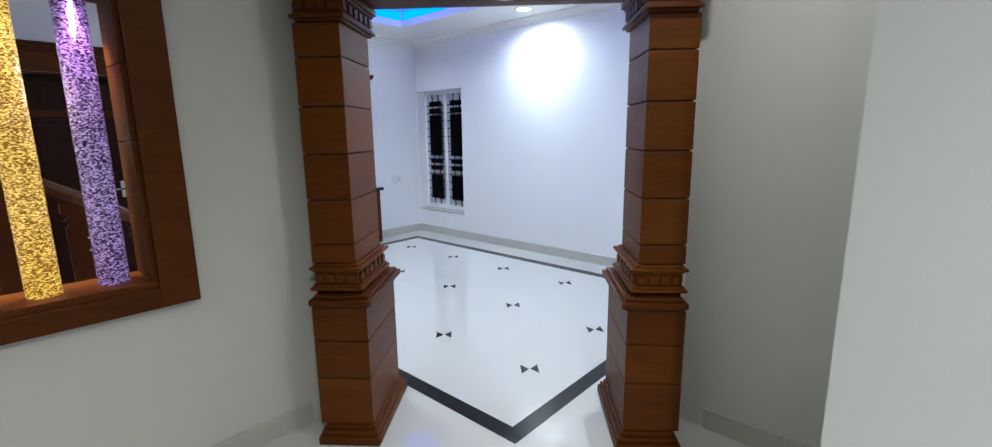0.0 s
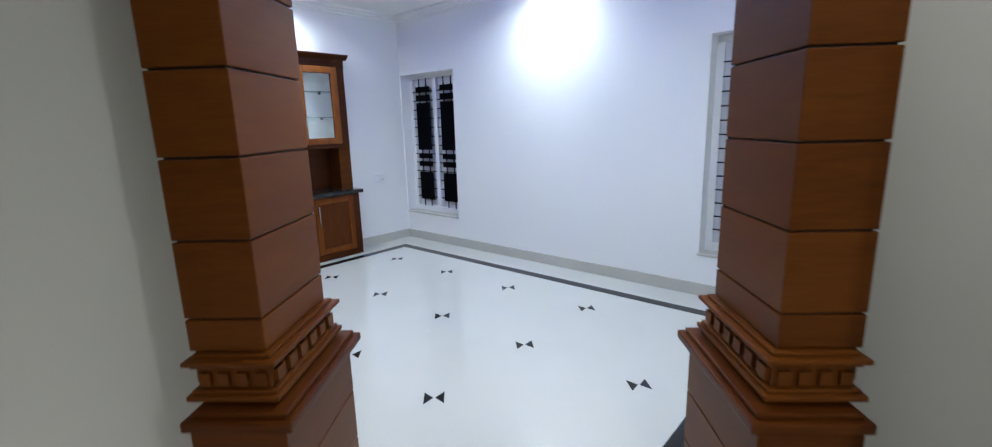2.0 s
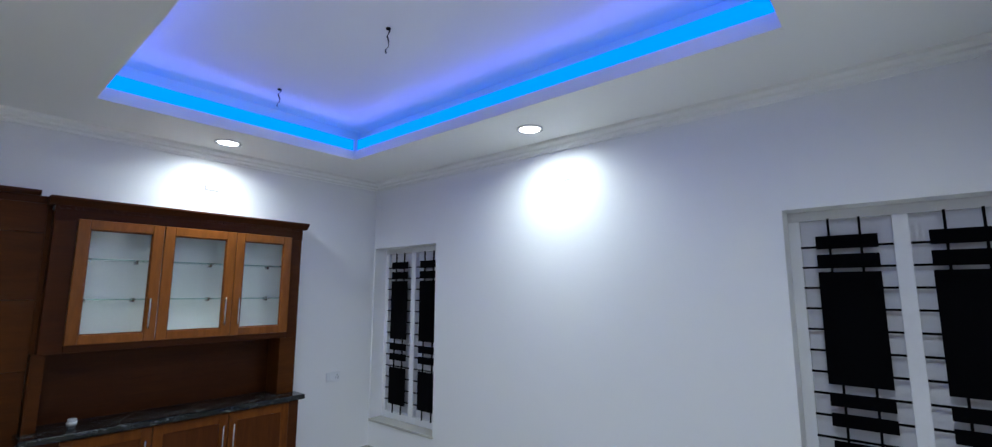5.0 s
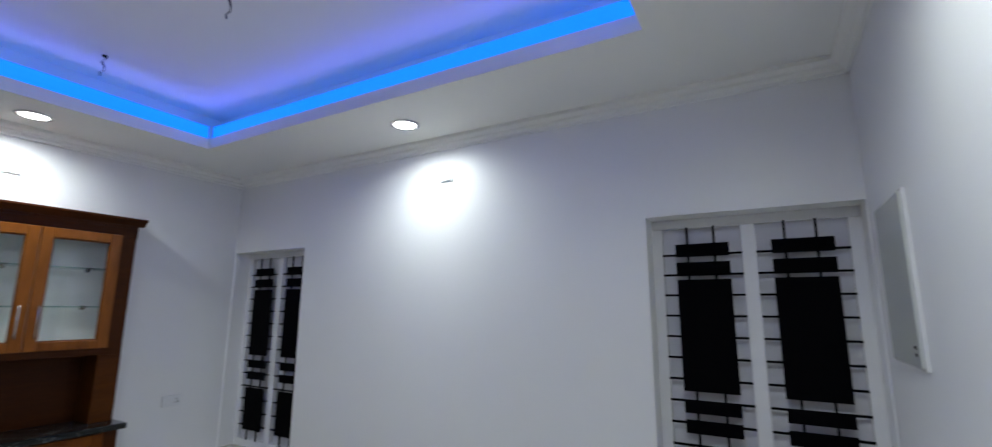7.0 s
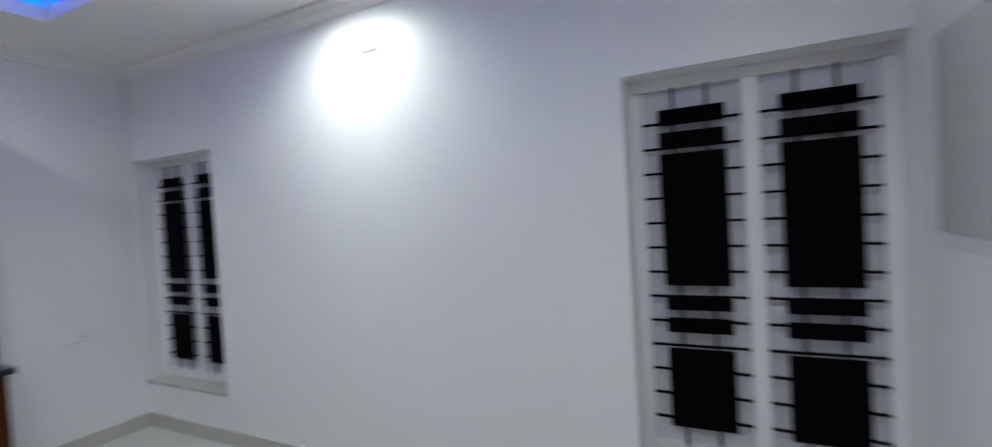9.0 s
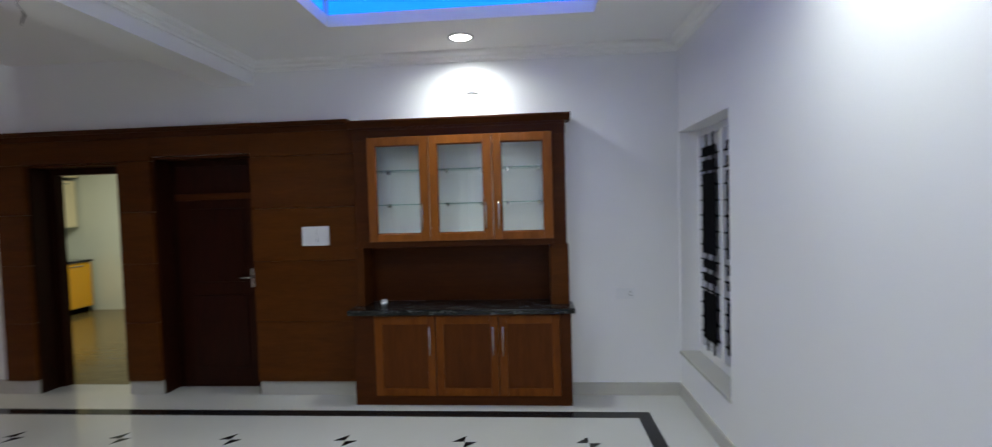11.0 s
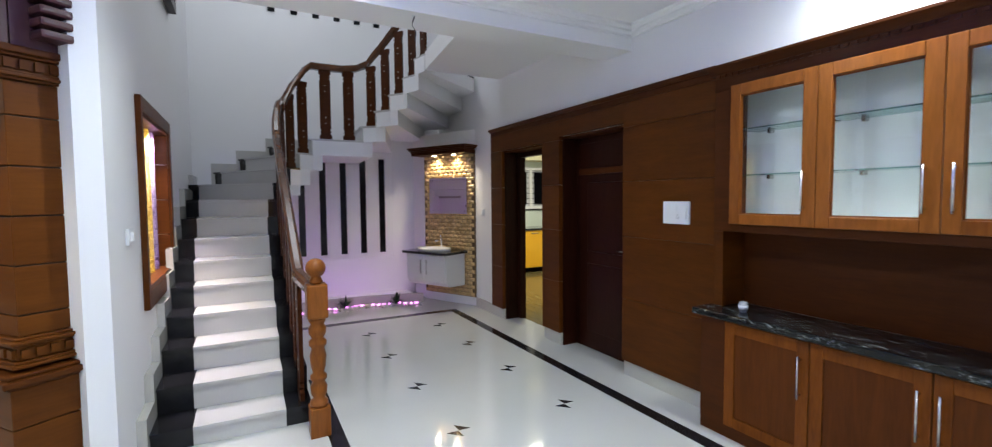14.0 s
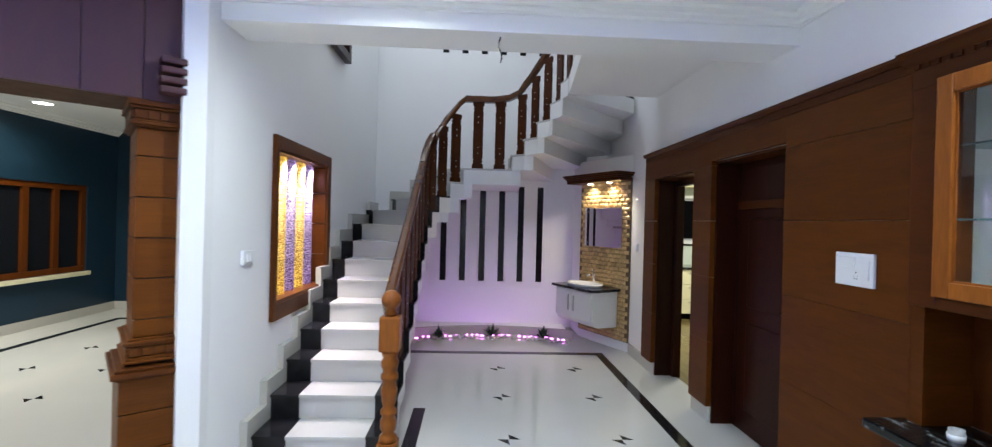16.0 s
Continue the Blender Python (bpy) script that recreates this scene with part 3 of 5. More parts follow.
def column(u0, u1, side):
    c = thing("wooden_column", "square teak-clad column with grooves and dentil mouldings", "column", (MID.x, MID.y, 0), ANG, "columns of the opening")
    s0, s1, v0, v1 = u0, u1, 0.0, 0.40
    p0, p1, q0, q1 = u0 - (0.055 if side > 0 else 0.0), u1 + (0.055 if side < 0 else 0.0), -0.05, 0.45
    o0, o1 = (0.036, 0.0) if side < 0 else (0.0, -0.036)        # mouldings stop at the wall
    part("base_moulding", ring(nb(), p0 + o0, p1 + o1, q0, q1, [(0.04, 0.0, 0.045), (0.028, 0.045, 0.07), (0.012, 0.07, 0.095)]), TEAK, c)
    for lo, hi in ((0.098, 0.345), (0.350, 0.545), (0.550, 0.722)):
        part("pedestal_block", box(nb(), p0, p1, q0, q1, lo, hi, 0.004), TEAKCOL, c)
    part("pedestal_cap", ring(nb(), p0 + o0, p1 + o1, q0, q1, [(0.012, 0.724, 0.738), (0.035, 0.738, 0.768), (0.015, 0.768, 0.785)]), TEAK, c)
    part("core", box(nb(), s0 + 0.01, s1 - 0.01, v0 + 0.01, v1 - 0.01, 0.10, 2.20), GROOVE, c, "dark shadow gaps")
    m = ring(nb(), s0 + o0, s1 + o1, v0, v1, [(0.04, 0.802, 0.818), (0.028, 0.818, 0.830), (0.014, 0.83, 0.892), (0.026, 0.892, 0.904), (0.04, 0.904, 0.918), (0.018, 0.918, 0.93)])
    part("lower_moulding", dentils(m, s0 + o0 - 0.014, s1 + o1 + 0.014, v0 - 0.014, v1 + 0.014, 0.842, 0.880, 4, 6), TEAKCOL, c)
    zs = [0.93, 1.026, 1.243, 1.460, 1.677, 1.894, 2.045]
    for lo, hi in zip(zs, zs[1:]):
        part("shaft_block", box(nb(), s0, s1, v0, v1, lo + 0.003, hi - 0.003, 0.004), TEAKCOL, c)
    m = ring(nb(), s0 + o0, s1 + o1, v0, v1, [(0.018, 2.045, 2.057), (0.034, 2.057, 2.072), (0.022, 2.072, 2.085), (0.014, 2.085, 2.142), (0.028, 2.142, 2.156), (0.042, 2.156, 2.188)])
    part("capital", dentils(m, s0 + o0 - 0.014, s1 + o1 + 0.014, v0 - 0.014, v1 + 0.014, 2.092, 2.132, 4, 6), TEAK, c)
    return c


column(-0.896, -0.68, -1), column(0.68, 0.896, 1)
h = thing("opening_header", "brown timber-clad beam across the diagonal opening", "beam", (MID.x, MID.y, 0), ANG)
part("core", box(nb(), -0.945, 0.945, 0.02, 0.40, 2.20, 2.929), GROOVE, h, "dark joints")
xs = [-0.95, -0.70, -0.45, -0.17, 0.10, 0.38, 0.66, 0.95]
for a, c in zip(xs, xs[1:]):
    part("panel", box(nb(), a + 0.002, c - 0.002, 0.40, 0.425, 2.19, 2.928, 0.002), LAMINATE, h)
    part("panel", box(nb(), a + 0.002, c - 0.002, -0.005, 0.02, 2.19, 2.928, 0.002), TEAKDARK, h)
part("soffit", box(nb(), -0.95, 0.95, 0.021, 0.399, 2.189, 2.20), TEAKDARK, h)
for u0 in (-0.885, 0.765):
    for i in range(4):
        part("bracket_roll", box(nb(), u0, u0 + 0.12, 0.424, 0.525, 2.225 + i * 0.052, 2.262 + i * 0.052, 0.012), LAMINATE, h)


def downlight(x, y, z, material=DISC, r=0.078, label="round recessed white downlight, switched on"):
    d = thing("downlight", label, "downlight", (x, y, z), group="recessed downlights")
    part("rim", lathe(nb(), [(r, -0.001), (r + 0.022, -0.001), (r + 0.022, -0.007), (r + 0.006, -0.011), (r, -0.006)], 28), FRAMEWHITE, d)
    part("diffuser", lathe(nb(), [(r - 0.001, -0.0015), (r - 0.001, -0.006), (r * 0.6, -0.0075)], 28), material, d)


for sx, sy in SPOTS:
    downlight(sx, sy, CEIL)
sp = diag(0.05, 0.22)
downlight(sp[0], sp[1], 2.189, WARMDISC, 0.045, "warm downlight in the timber soffit")
downlight(1.10, -1.24, CEIL, WARMDISC, 0.10, "warm recessed downlight of the sitting room")


def hook(x, y, z, drop, cap=IRON, r=0.035, label="dark ceiling hook with a loose hanging wire"):
    k = thing("ceiling_hook", label, "hook", (x, y, z), group="ceiling hooks")
    part("box", lathe(nb(), [(r, -0.001), (r, -0.008), (r * 0.6, -0.012)], 16), cap, k)
    pts = [(0.01 * math.sin(i), 0.012 * math.cos(1.7 * i), -0.01 - drop * i / 6) for i in range(7)]
    part("wire", sweep(nb(), pts, [(-0.004, -0.003), (0.004, -0.003), (0.004, 0.003), (-0.004, 0.003)]), CURTAIN, k)


hook(-3.90, 4.06, 3.24, 0.15, r=0.014), hook(-5.23, 4.045, 3.24, 0.13, r=0.014)
hook(-4.36, 1.98, 2.725, 0.15, PLASTIC, 0.012, "loose thin wire hanging from the white beam")


# ---- timber panelling with the two doorways ----
PX0, PX1 = XW + 0.001, -6.155
pan = thing("wall_panelling", "teak veneer wall panelling round two doorways", "panelling", (XW, 1.2, 0), kind="structure")
rows_z = [0.13, 0.66, 1.19, 1.65, 2.10]


def board(y0, y1, z0, z1, mat=TEAK, x1=PX1, name="board"):
    part(name, box(nb(), PX0 - XW, x1 - XW, y0 - 1.2, y1 - 1.2, z0, z1, 0.0015), mat, pan)


for y0, y1 in ((-0.42, KD[0]), (KD[1], DR[0]), (DR[1], 2.944)):
    for lo, hi in zip(rows_z, rows_z[1:]):
        board(y0, y1, lo, hi - 0.002)
board(-0.42, DR[0], 2.10, 2.30), board(DR[0], DR[1], 2.137, 2.30), board(DR[1], 2.944, 2.10, 2.30)
board(-0.42, 2.944, 2.302, 2.352, TEAKDARK)
part("top_moulding", sweep(nb(), [(PX1 - XW, -0.43 - 1.2, 2.352), (PX1 - XW, 2.90 - 1.2, 2.352)], [(-0.04, 0), (0.012, 0), (0.03, 0.02), (0.03, 0.036), (-0.04, 0.036)]), TEAKDARK, pan)
part("top_cover", box(nb(), PX0 - XW, PX1 - XW + 0.0, -0.43 - 1.2, 2.90 - 1.2, 2.352, 2.387), TEAKDARK, pan)


def lining(y0, y1, z1, name):
    """Door lining in the thickness of the wall."""
    f = thing(name, "dark timber door lining in the panelled wall", "door frame", (XW - 0.22, y0, 0), kind="structure")
    d, w = 0.222, y1 - y0
    part("jamb", box(nb(), 0.0, d, 0.0, 0.018, 0, z1 - 0.02), MAHOG, f)
    part("jamb", box(nb(), 0.0, d, w - 0.018, w, 0, z1 - 0.02), MAHOG, f)
    part("head", box(nb(), 0.0, d, 0.0, w, z1 - 0.02, z1 - 0.001), TEAKDARK, f)
    for a in (0.018, w - 0.078):
        part("stop", box(nb(), -0.03, 0.05, a, a + 0.06, 0, z1 - 0.02, 0.004), MAHOG, f)
    part("stop_head", box(nb(), -0.03, 0.05, 0.078, w - 0.078, z1 - 0.08, z1 - 0.02, 0.004), MAHOG, f)
    return f


lining(*KD, 2.10, "door_frame_1"), lining(*DR, 2.135, "door_frame_2")
door = thing("door_1", "closed dark mahogany panelled door in the panelling", "door", (XW - 0.20, DR[0] + 0.08, 0.005), kind="structure")
dw = DR[1] - DR[0] - 0.16
part("leaf", box(nb(), 0.0, 0.035, 0, dw, 0, 2.05, 0.002), MAHOG, door)
for z0, z1 in ((0.18, 0.86), (0.98, 1.66)):
    part("raised_panel", box(nb(), 0.035, 0.044, 0.12, dw - 0.12, z0, z1, 0.006), MAHOG, door)
part("transom_rail", box(nb(), 0.035, 0.055, 0.0, dw, 1.74, 1.80, 0.004), TEAKDARK, door, "lighter transom rail")
hd = part("door_handle", tube(nb(), (0.036, dw - 0.06, 1.02), (0.085, dw - 0.06, 1.02), 0.009), STEEL, door, "steel lever handle")
part("lever", tube(nb(), (0.082, dw - 0.05, 1.02), (0.082, dw - 0.17, 1.02), 0.008), STEEL, hd)
part("plate", box(nb(), 0.035, 0.041, dw - 0.08, dw - 0.04, 0.93, 1.10, 0.003), STEEL, hd)


# ---- crockery cabinet ----
def tilt(x0, xt, xb, y0, y1, z0, z1):
    """A rocker switch pressed at the top: proud at its lower edge."""
    bm = box(nb(), x0, xb, y0, y1, z0, z1)
    for v in bm.verts:
        if v.co.x > x0 + 1e-5 and v.co.z > (z0 + z1) / 2:
            v.co.x = xt
    return bm


def switch_plate(at, turn, w, h, modules, label):
    """Plate facing local +x; width along y."""
    s = thing("switch_plate", label, "switch", at, turn)
    part("plate", box(nb(), 0.0, 0.018, -w / 2, w / 2, -h / 2, h / 2, 0.005), PLASTIC, s)
    part("bezel", box(nb(), 0.018, 0.0195, -w / 2 + 0.02, w / 2 - 0.02, -h / 2 + 0.02, h / 2 - 0.02, 0.001), PLASTIC, s)
    for kind, y, z, a, c in modules:
        if kind == "rocker":
            part("rocker", tilt(0.0195, 0.0225, 0.030, y - a / 2, y + a / 2, z - c / 2, z + c / 2), PLASTIC, s)
        elif kind == "blank":
            part("cover", box(nb(), 0.0195, 0.026, y - a / 2, y + a / 2, z - c / 2, z + c / 2, 0.002), PLASTIC, s)
        else:
            so = part("socket", box(nb(), 0.0195, 0.0215, y - a / 2, y + a / 2, z - c / 2, z + c / 2, 0.001), PLASTIC, s)
            for dy, dz, r in ((0, 0.32, 0.1), (-0.25, -0.05, 0.07), (0.25, -0.05, 0.07), (-0.22, -0.3, 0.08), (0.22, -0.3, 0.08)):
                part("pin_hole", tube(nb(), (0.021, y + dy * a, z + dz * c), (0.0222, y + dy * a, z + dz * c), r * a, 8), DARKHOLE, so)
    return s


CY0, CY1, CXF, CXU = 2.95, 4.73, -5.97, -6.05
cab = thing("crockery_cabinet", "teak crockery cabinet with glazed upper doors and granite counter", "cabinet", (XW, CY0, 0))
L = CY1 - CY0
lx, ux = CXF - XW, CXU - XW


def cpart(name, bm, mat, parent=None, label=""):
    return part(name, bm, mat, parent or cab, label)


cpart("lower_body", box(nb(), 0.001, lx - 0.02, 0, L, 0.0, 0.756, 0.002), TEAK)
cpart("plinth", box(nb(), lx - 0.02, lx - 0.004, 0, L, 0.0, 0.075, 0.002), TEAKDARK)
for y0, y1 in ((0, 0.172), (L - 0.084, L)):
    cpart("stile", box(nb(), lx - 0.02, lx, y0, y1, 0.076, 0.756, 0.002), TEAKDARK)


def handle(parent, x, y, z0, z1):
    bm = tube(nb(), (x + 0.028, y, z0), (x + 0.028, y, z1), 0.006)
    tube(bm, (x, y, z0 + 0.02), (x + 0.028, y, z0 + 0.02), 0.005), tube(bm, (x, y, z1 - 0.02), (x + 0.028, y, z1 - 0.02), 0.005)
    part("handle", bm, STEEL, parent, "brushed steel bar handle")


dy = [0.174, 0.684, 1.199, 1.694]                            # lower door edges
uy = [0.142, 0.656, 1.178, 1.664]                            # upper door edges
for i in range(3):
    y0, y1 = dy[i] + 0.003, dy[i + 1] - 0.003
    d = cpart("lower_door", box(nb(), lx - 0.018, lx - 0.002, y0 + 0.06, y1 - 0.06, 0.14, 0.675), TEAKUP, None, "framed teak cupboard door")
    for a, c, e, f in ((y0, y0 + 0.065, 0.08, 0.74), (y1 - 0.065, y1, 0.08, 0.74), (y0 + 0.065, y1 - 0.065, 0.08, 0.145), (y0 + 0.065, y1 - 0.065, 0.67, 0.74)):
        part("door_rail", box(nb(), lx - 0.016, lx + 0.006, a, c, e, f, 0.003), GOLDTEAK, d)
    handle(d, lx + 0.006, (y1 - 0.042) if i < 2 else y0 + 0.032, 0.42, 0.655)
counter = tagged(part("cabinet_counter", box(box(nb(), XW + 0.001, CXF + 0.06, CY0 - 0.03, CY1 + 0.03, 0.757, 0.800, 0.009), XW - 0.10, XW + 0.004, 2.961, 4.699, 0.758, 0.7995), GRANITE), "polished black granite counter with pale veins", "countertop")
# open niche between the counter and the upper cupboard
cpart("niche_back", box(nb(), -0.115, -0.10, 0.0105, L - 0.0305, 0.8005, 1.29), TEAKDARK)
cpart("niche_side", box(nb(), -0.10, ux - 0.03, 0.0105, 0.07, 0.801, 1.295, 0.002), TEAK)
cpart("niche_side", box(nb(), 0.001, ux - 0.03, L - 0.15, L - 0.0, 0.801, 1.295, 0.002), TEAK)
cpart("niche_side", box(nb(), -0.10, 0.0, L - 0.15, L - 0.0305, 0.801, 1.295), TEAK)
cpart("niche_side", box(nb(), 0.001, ux - 0.03, -0.0, 0.0104, 0.801, 1.295), TEAK)
# upper cupboard
cpart("upper_lining", box(nb(), -0.10, -0.09, 0.02, L - 0.04, 1.313, 2.26), SHELFBACK, None, "pale cabinet lining")
cpart("upper_floor", box(nb(), -0.09, ux - 0.022, 0.035, L - 0.035, 1.296, 1.312), SHELFBACK)
cpart("upper_top", box(nb(), -0.19, ux - 0.022, 0.015, L - 0.035, 2.262, 2.285), SHELFBACK)
for a in (0.036, L - 0.056):
    cpart("upper_side", box(nb(), -0.19, ux - 0.022, a, a + 0.02, 1.313, 2.261), SHELFBACK)
for y0, y1 in ((0.022, 0.145), (L - 0.120, L - 0.015)):
    cpart("upper_stile", box(nb(), 0.001, ux, y0, y1, 1.295, 2.29, 0.003), TEAKDARK)
cpart("side_filler", box(nb(), 0.001, 0.046, -0.0055, 0.0215, 1.2955, 2.289), TEAK)
cpart("bottom_rail", box(nb(), ux - 0.02, ux, 0.145, L - 0.120, 1.295, 1.375, 0.003), TEAKDARK)
cpart("frieze", box(nb(), ux - 0.02, ux + 0.002, 0.018, L - 0.011, 2.185, 2.292, 0.003), TEAKDARK)
sec = [(-0.05, 0), (0.006, 0), (0.014, 0.012), (0.032, 0.030), (0.048, 0.042), (0.048, 0.056), (-0.05, 0.056)]
cpart("cornice", sweep(nb(), [(ux, -0.015, 2.29), (ux, L + 0.032, 2.29)], sec), TEAKDARK)
cpart("cornice_cover", box(nb(), 0.001, ux - 0.045, -0.015, L + 0.032, 2.293, 2.345), TEAKDARK)
for i in range(40):
    y = 0.035 + i * (L - 0.06) / 40
    cpart("dentil", box(nb(), ux + 0.002, ux + 0.010, y, y + 0.022, 2.268, 2.288), TEAKDARK)
for i in range(3):
    y0, y1 = uy[i] + 0.002, uy[i + 1] - 0.002
    d = cpart("glazed_door", box(nb(), ux - 0.004, ux, y0 + 0.05, y1 - 0.05, 1.40, 2.145), PANE, None, "honey teak door with clear glass")
    d.visible_shadow = False
    for a, c, e, f in ((y0, y0 + 0.068, 1.345, 2.205), (y1 - 0.072, y1, 1.345, 2.205), (y0 + 0.068, y1 - 0.072, 1.345, 1.408), (y0 + 0.068, y1 - 0.072, 2.136, 2.205)):
        part("door_rail", box(nb(), ux + 0.001, ux + 0.022, a, c, e, f, 0.005), HONEY, d)
    for a, c, e, f in ((y0 + 0.060, y0 + 0.076, 1.400, 2.144), (y1 - 0.080, y1 - 0.064, 1.400, 2.144), (y0 + 0.076, y1 - 0.080, 1.400, 1.416), (y0 + 0.076, y1 - 0.080, 2.128, 2.144)):
        part("glazing_bead", box(nb(), ux + 0.0005, ux + 0.010, a, c, e, f, 0.003), GOLDTEAK, d)
    handle(d, ux + 0.022, (y1 - 0.055) if i < 2 else y0 + 0.045, 1.435, 1.655)
    for z in (1.645, 1.93):
        g = cpart("glass_shelf", box(nb(), -0.088, ux - 0.035, y0 + 0.01, y1 - 0.01, z, z + 0.008), GREENGLASS, None, "greenish glass shelf")
        g.visible_shadow = False
        for y in (y0 + 0.10, y1 - 0.12):
            part("shelf_clip", box(nb(), -0.089, -0.05, y, y + 0.022, z - 0.018, z + 0.014, 0.003), STEEL, g)
# small glass on the counter
gl = thing("small_tumbler", "small grey plastic tumbler on the granite counter", "tumbler", (-6.05, 3.19, 0.800))
part("cup", lathe(nb(), [(0.020, 0.0), (0.024, 0.062), (0.0255, 0.063), (0.021, 0.004)], 18), plain("grey_tumbler_plastic", (0.30, 0.30, 0.32), 0.2, vary=0.15, scale=40, fine=120, bump=0.05), gl)
part("band", lathe(nb(), [(0.0262, 0.02), (0.0280, 0.045), (0.0285, 0.045), (0.0267, 0.02)], 18), PLASTIC2, gl, "printed pale band")

switch_plate((PX1, 2.58, 1.402), 0, 0.238, 0.166, [("rocker", 0.075, 0.0, 0.05, 0.09), ("blank", -0.04, 0.035, 0.11, 0.05), ("socket", 0.02, -0.03, 0.04, 0.05)], "large white switch plate on the teak panelling")
switch_plate((XW, 5.20, 0.86), 0, 0.15, 0.09, [("socket", 0.035, 0, 0.05, 0.05), ("rocker", -0.035, 0, 0.03, 0.05)], "white socket plate low on the white wall")
switch_plate((XE, 3.640, 1.420), 180, 0.216, 0.178, [("blank", -0.007, 0.034, 0.138, 0.046), ("socket", -0.048, -0.032, 0.040, 0.05), ("rocker", -0.020, -0.034, 0.024, 0.05), ("rocker", 0.056, -0.034, 0.026, 0.05)], "large white switch and socket plate on the white wall")
switch_plate((XC, 1.672, 1.318), 180, 0.15, 0.095, [("rocker", 0.02, 0, 0.025, 0.05), ("rocker", -0.02, 0, 0.025, 0.05)], "white light switch beside the lit opening")
switch_plate((XW, -0.75, 1.33), 0, 0.09, 0.09, [("rocker", 0.0, 0, 0.03, 0.05)], "small white light switch near the wash basin")

for at, turn in (((-3.665, YN, 2.60), -90), ((XW, 3.958, 2.588), 0)):
    pt = thing("cover_plate", "small blank white electrical cover high on the white wall", "cover plate", at, turn, "blank wall covers")
    part("plate", box(nb(), 0.0, 0.010, -0.055, 0.055, -0.022, 0.022, 0.003), PLASTIC, pt)
    part("cap", box(nb(), 0.010, 0.015, -0.040, 0.040, -0.014, 0.014, 0.002), PLASTIC, pt)

# distribution board with a glazed cover near the corner
db = thing("distribution_board", "flat cream distribution board with a grey glossy cover", "fuse box", (XE, 5.178, 1.765), 180)
part("case", box(nb(), 0.0, 0.012, -0.222, 0.222, -0.315, 0.315, 0.003), FRAMEWHITE, db)
part("cover", box(nb(), 0.0125, 0.020, -0.217, 0.212, -0.305, 0.305, 0.002), plain("grey_gloss_cover", (0.58, 0.60, 0.58), 0.06, vary=0.03, bump=0), db, "glossy grey hinged cover")
for z in (-0.27, -0.245):
    part("latch", box(nb(), 0.020, 0.024, 0.155, 0.175, z, z + 0.012, 0.002), IRON, db)


# ---- lit opening with the crackled acrylic tubes ----
OY0, OY1, OZ0, OZ1 = 0.06, 1.25, 0.93, 2.10
fr = thing("lit_opening_frame", "teak box frame lining the lit wall opening", "frame", (XC, OY0, OZ0), kind="structure")
ow, oh, th = OY1 - OY0, OZ1 - OZ0, 0.185


def fpart(name, x0, x1, y0, y1, z0, z1, mat=TEAK, bev=0.003):
    return part(name, box(nb(), x0, x1, y0, y1, z0, z1, bev), mat, fr)


for z0, z1 in ((0.0, 0.3), (0.303, 0.6), (0.603, 0.9), (0.903, oh)):
    for y0, y1 in ((0.0, 0.02), (ow - 0.02, ow)):
        fpart("jamb_block", -0.02, th + 0.03, y0, y1, max(z0, 0.03), min(z1, oh - 0.02))
fpart("sill", -0.03, th + 0.04, 0.0, ow, 0.0, 0.03), fpart("head", -0.02, th + 0.03, 0.0, ow, oh - 0.02, oh)
for x0, x1, e, eb in ((-0.035, -0.001, 0.055, 0.12), (th + 0.006, th + 0.055, 0.14, 0.085)):
    fpart("casing", x0, x1, -0.10, 0.0, -eb, oh + 0.10), fpart("casing", x0, x1, ow, ow + e, -eb, oh + 0.10)
    fpart("casing", x0, x1, 0.0, ow, -eb, 0.0), fpart("casing", x0, x1, 0.0, ow, oh, oh + 0.10)
for i, mat in enumerate((LILACTUBE, GOLDTUBE, LILACTUBE, GOLDTUBE, LILACTUBE)):
    y = 1.124 - i * 0.213
    tb = thing("acrylic_tube", "lit crackled acrylic tube, " + ("gold" if i % 2 else "lilac") + ", standing in the opening", "light tube", (XC + 0.10, y, OZ0 + 0.03), group="lit acrylic tubes")
    part("tube", lathe(nb(), [(0.053, 0.0), (0.053, oh - 0.05)], 28), mat, tb)
    part("top_light", lathe(nb(), [(0.044, oh - 0.0495), (0.046, oh - 0.0445)], 20), lamp_mat("tube_top_light", (1.0, 0.8, 0.45) if i % 2 else (0.95, 0.55, 1.0), 6.0), tb)
    spot(XC + 0.025, y, OZ1 - 0.03, 36, (1.0, 0.88, 0.6) if i % 2 else (0.88, 0.75, 1.0), 80)
    spot(XC + 0.17, y, OZ1 - 0.03, 5, (1.0, 0.75, 0.4) if i % 2 else (0.9, 0.35, 1.0), 60)


# ---- staircase ----
def tread_z(j):
    """Height of the top of tread j (1 is the lowest); the upper risers are a little taller."""
    return -0.05 + 0.1744 * j if j <= 8 else 1.345 + 0.184 * (j - 8)


INNER = [(-3.70, 1.622 - 0.288 * i) for i in range(7)] + [(-3.70, -0.39), (-3.71, -0.56), (-3.74, -0.74), (-3.81, -0.90), (-3.93, -1.04), (-4.09, -1.15), (-4.70, -1.14), (-4.84, -1.02), (-4.97, -0.84), (-5.09, -0.67), (-5.17, -0.46), (-5.21, -0.22)]
OUTER = [(XC, 1.622 - 0.288 * i) for i in range(7)] + [(XC, -0.43), (XC, -0.93), (XC, -1.83), (-3.00, YS), (-3.30, YS), (-3.67, YS), (-4.78, YS), (-5.30, YS), (-5.86, YS), (-6.18, -2.05), (-6.18, -1.50), (-6.18, -0.95)]
stairs = thing("staircase", "turning staircase with white stone treads and black granite ends", "staircase", (XC, 1.68, 0), kind="structure")
SO = Vector((XC, 1.68, 0))


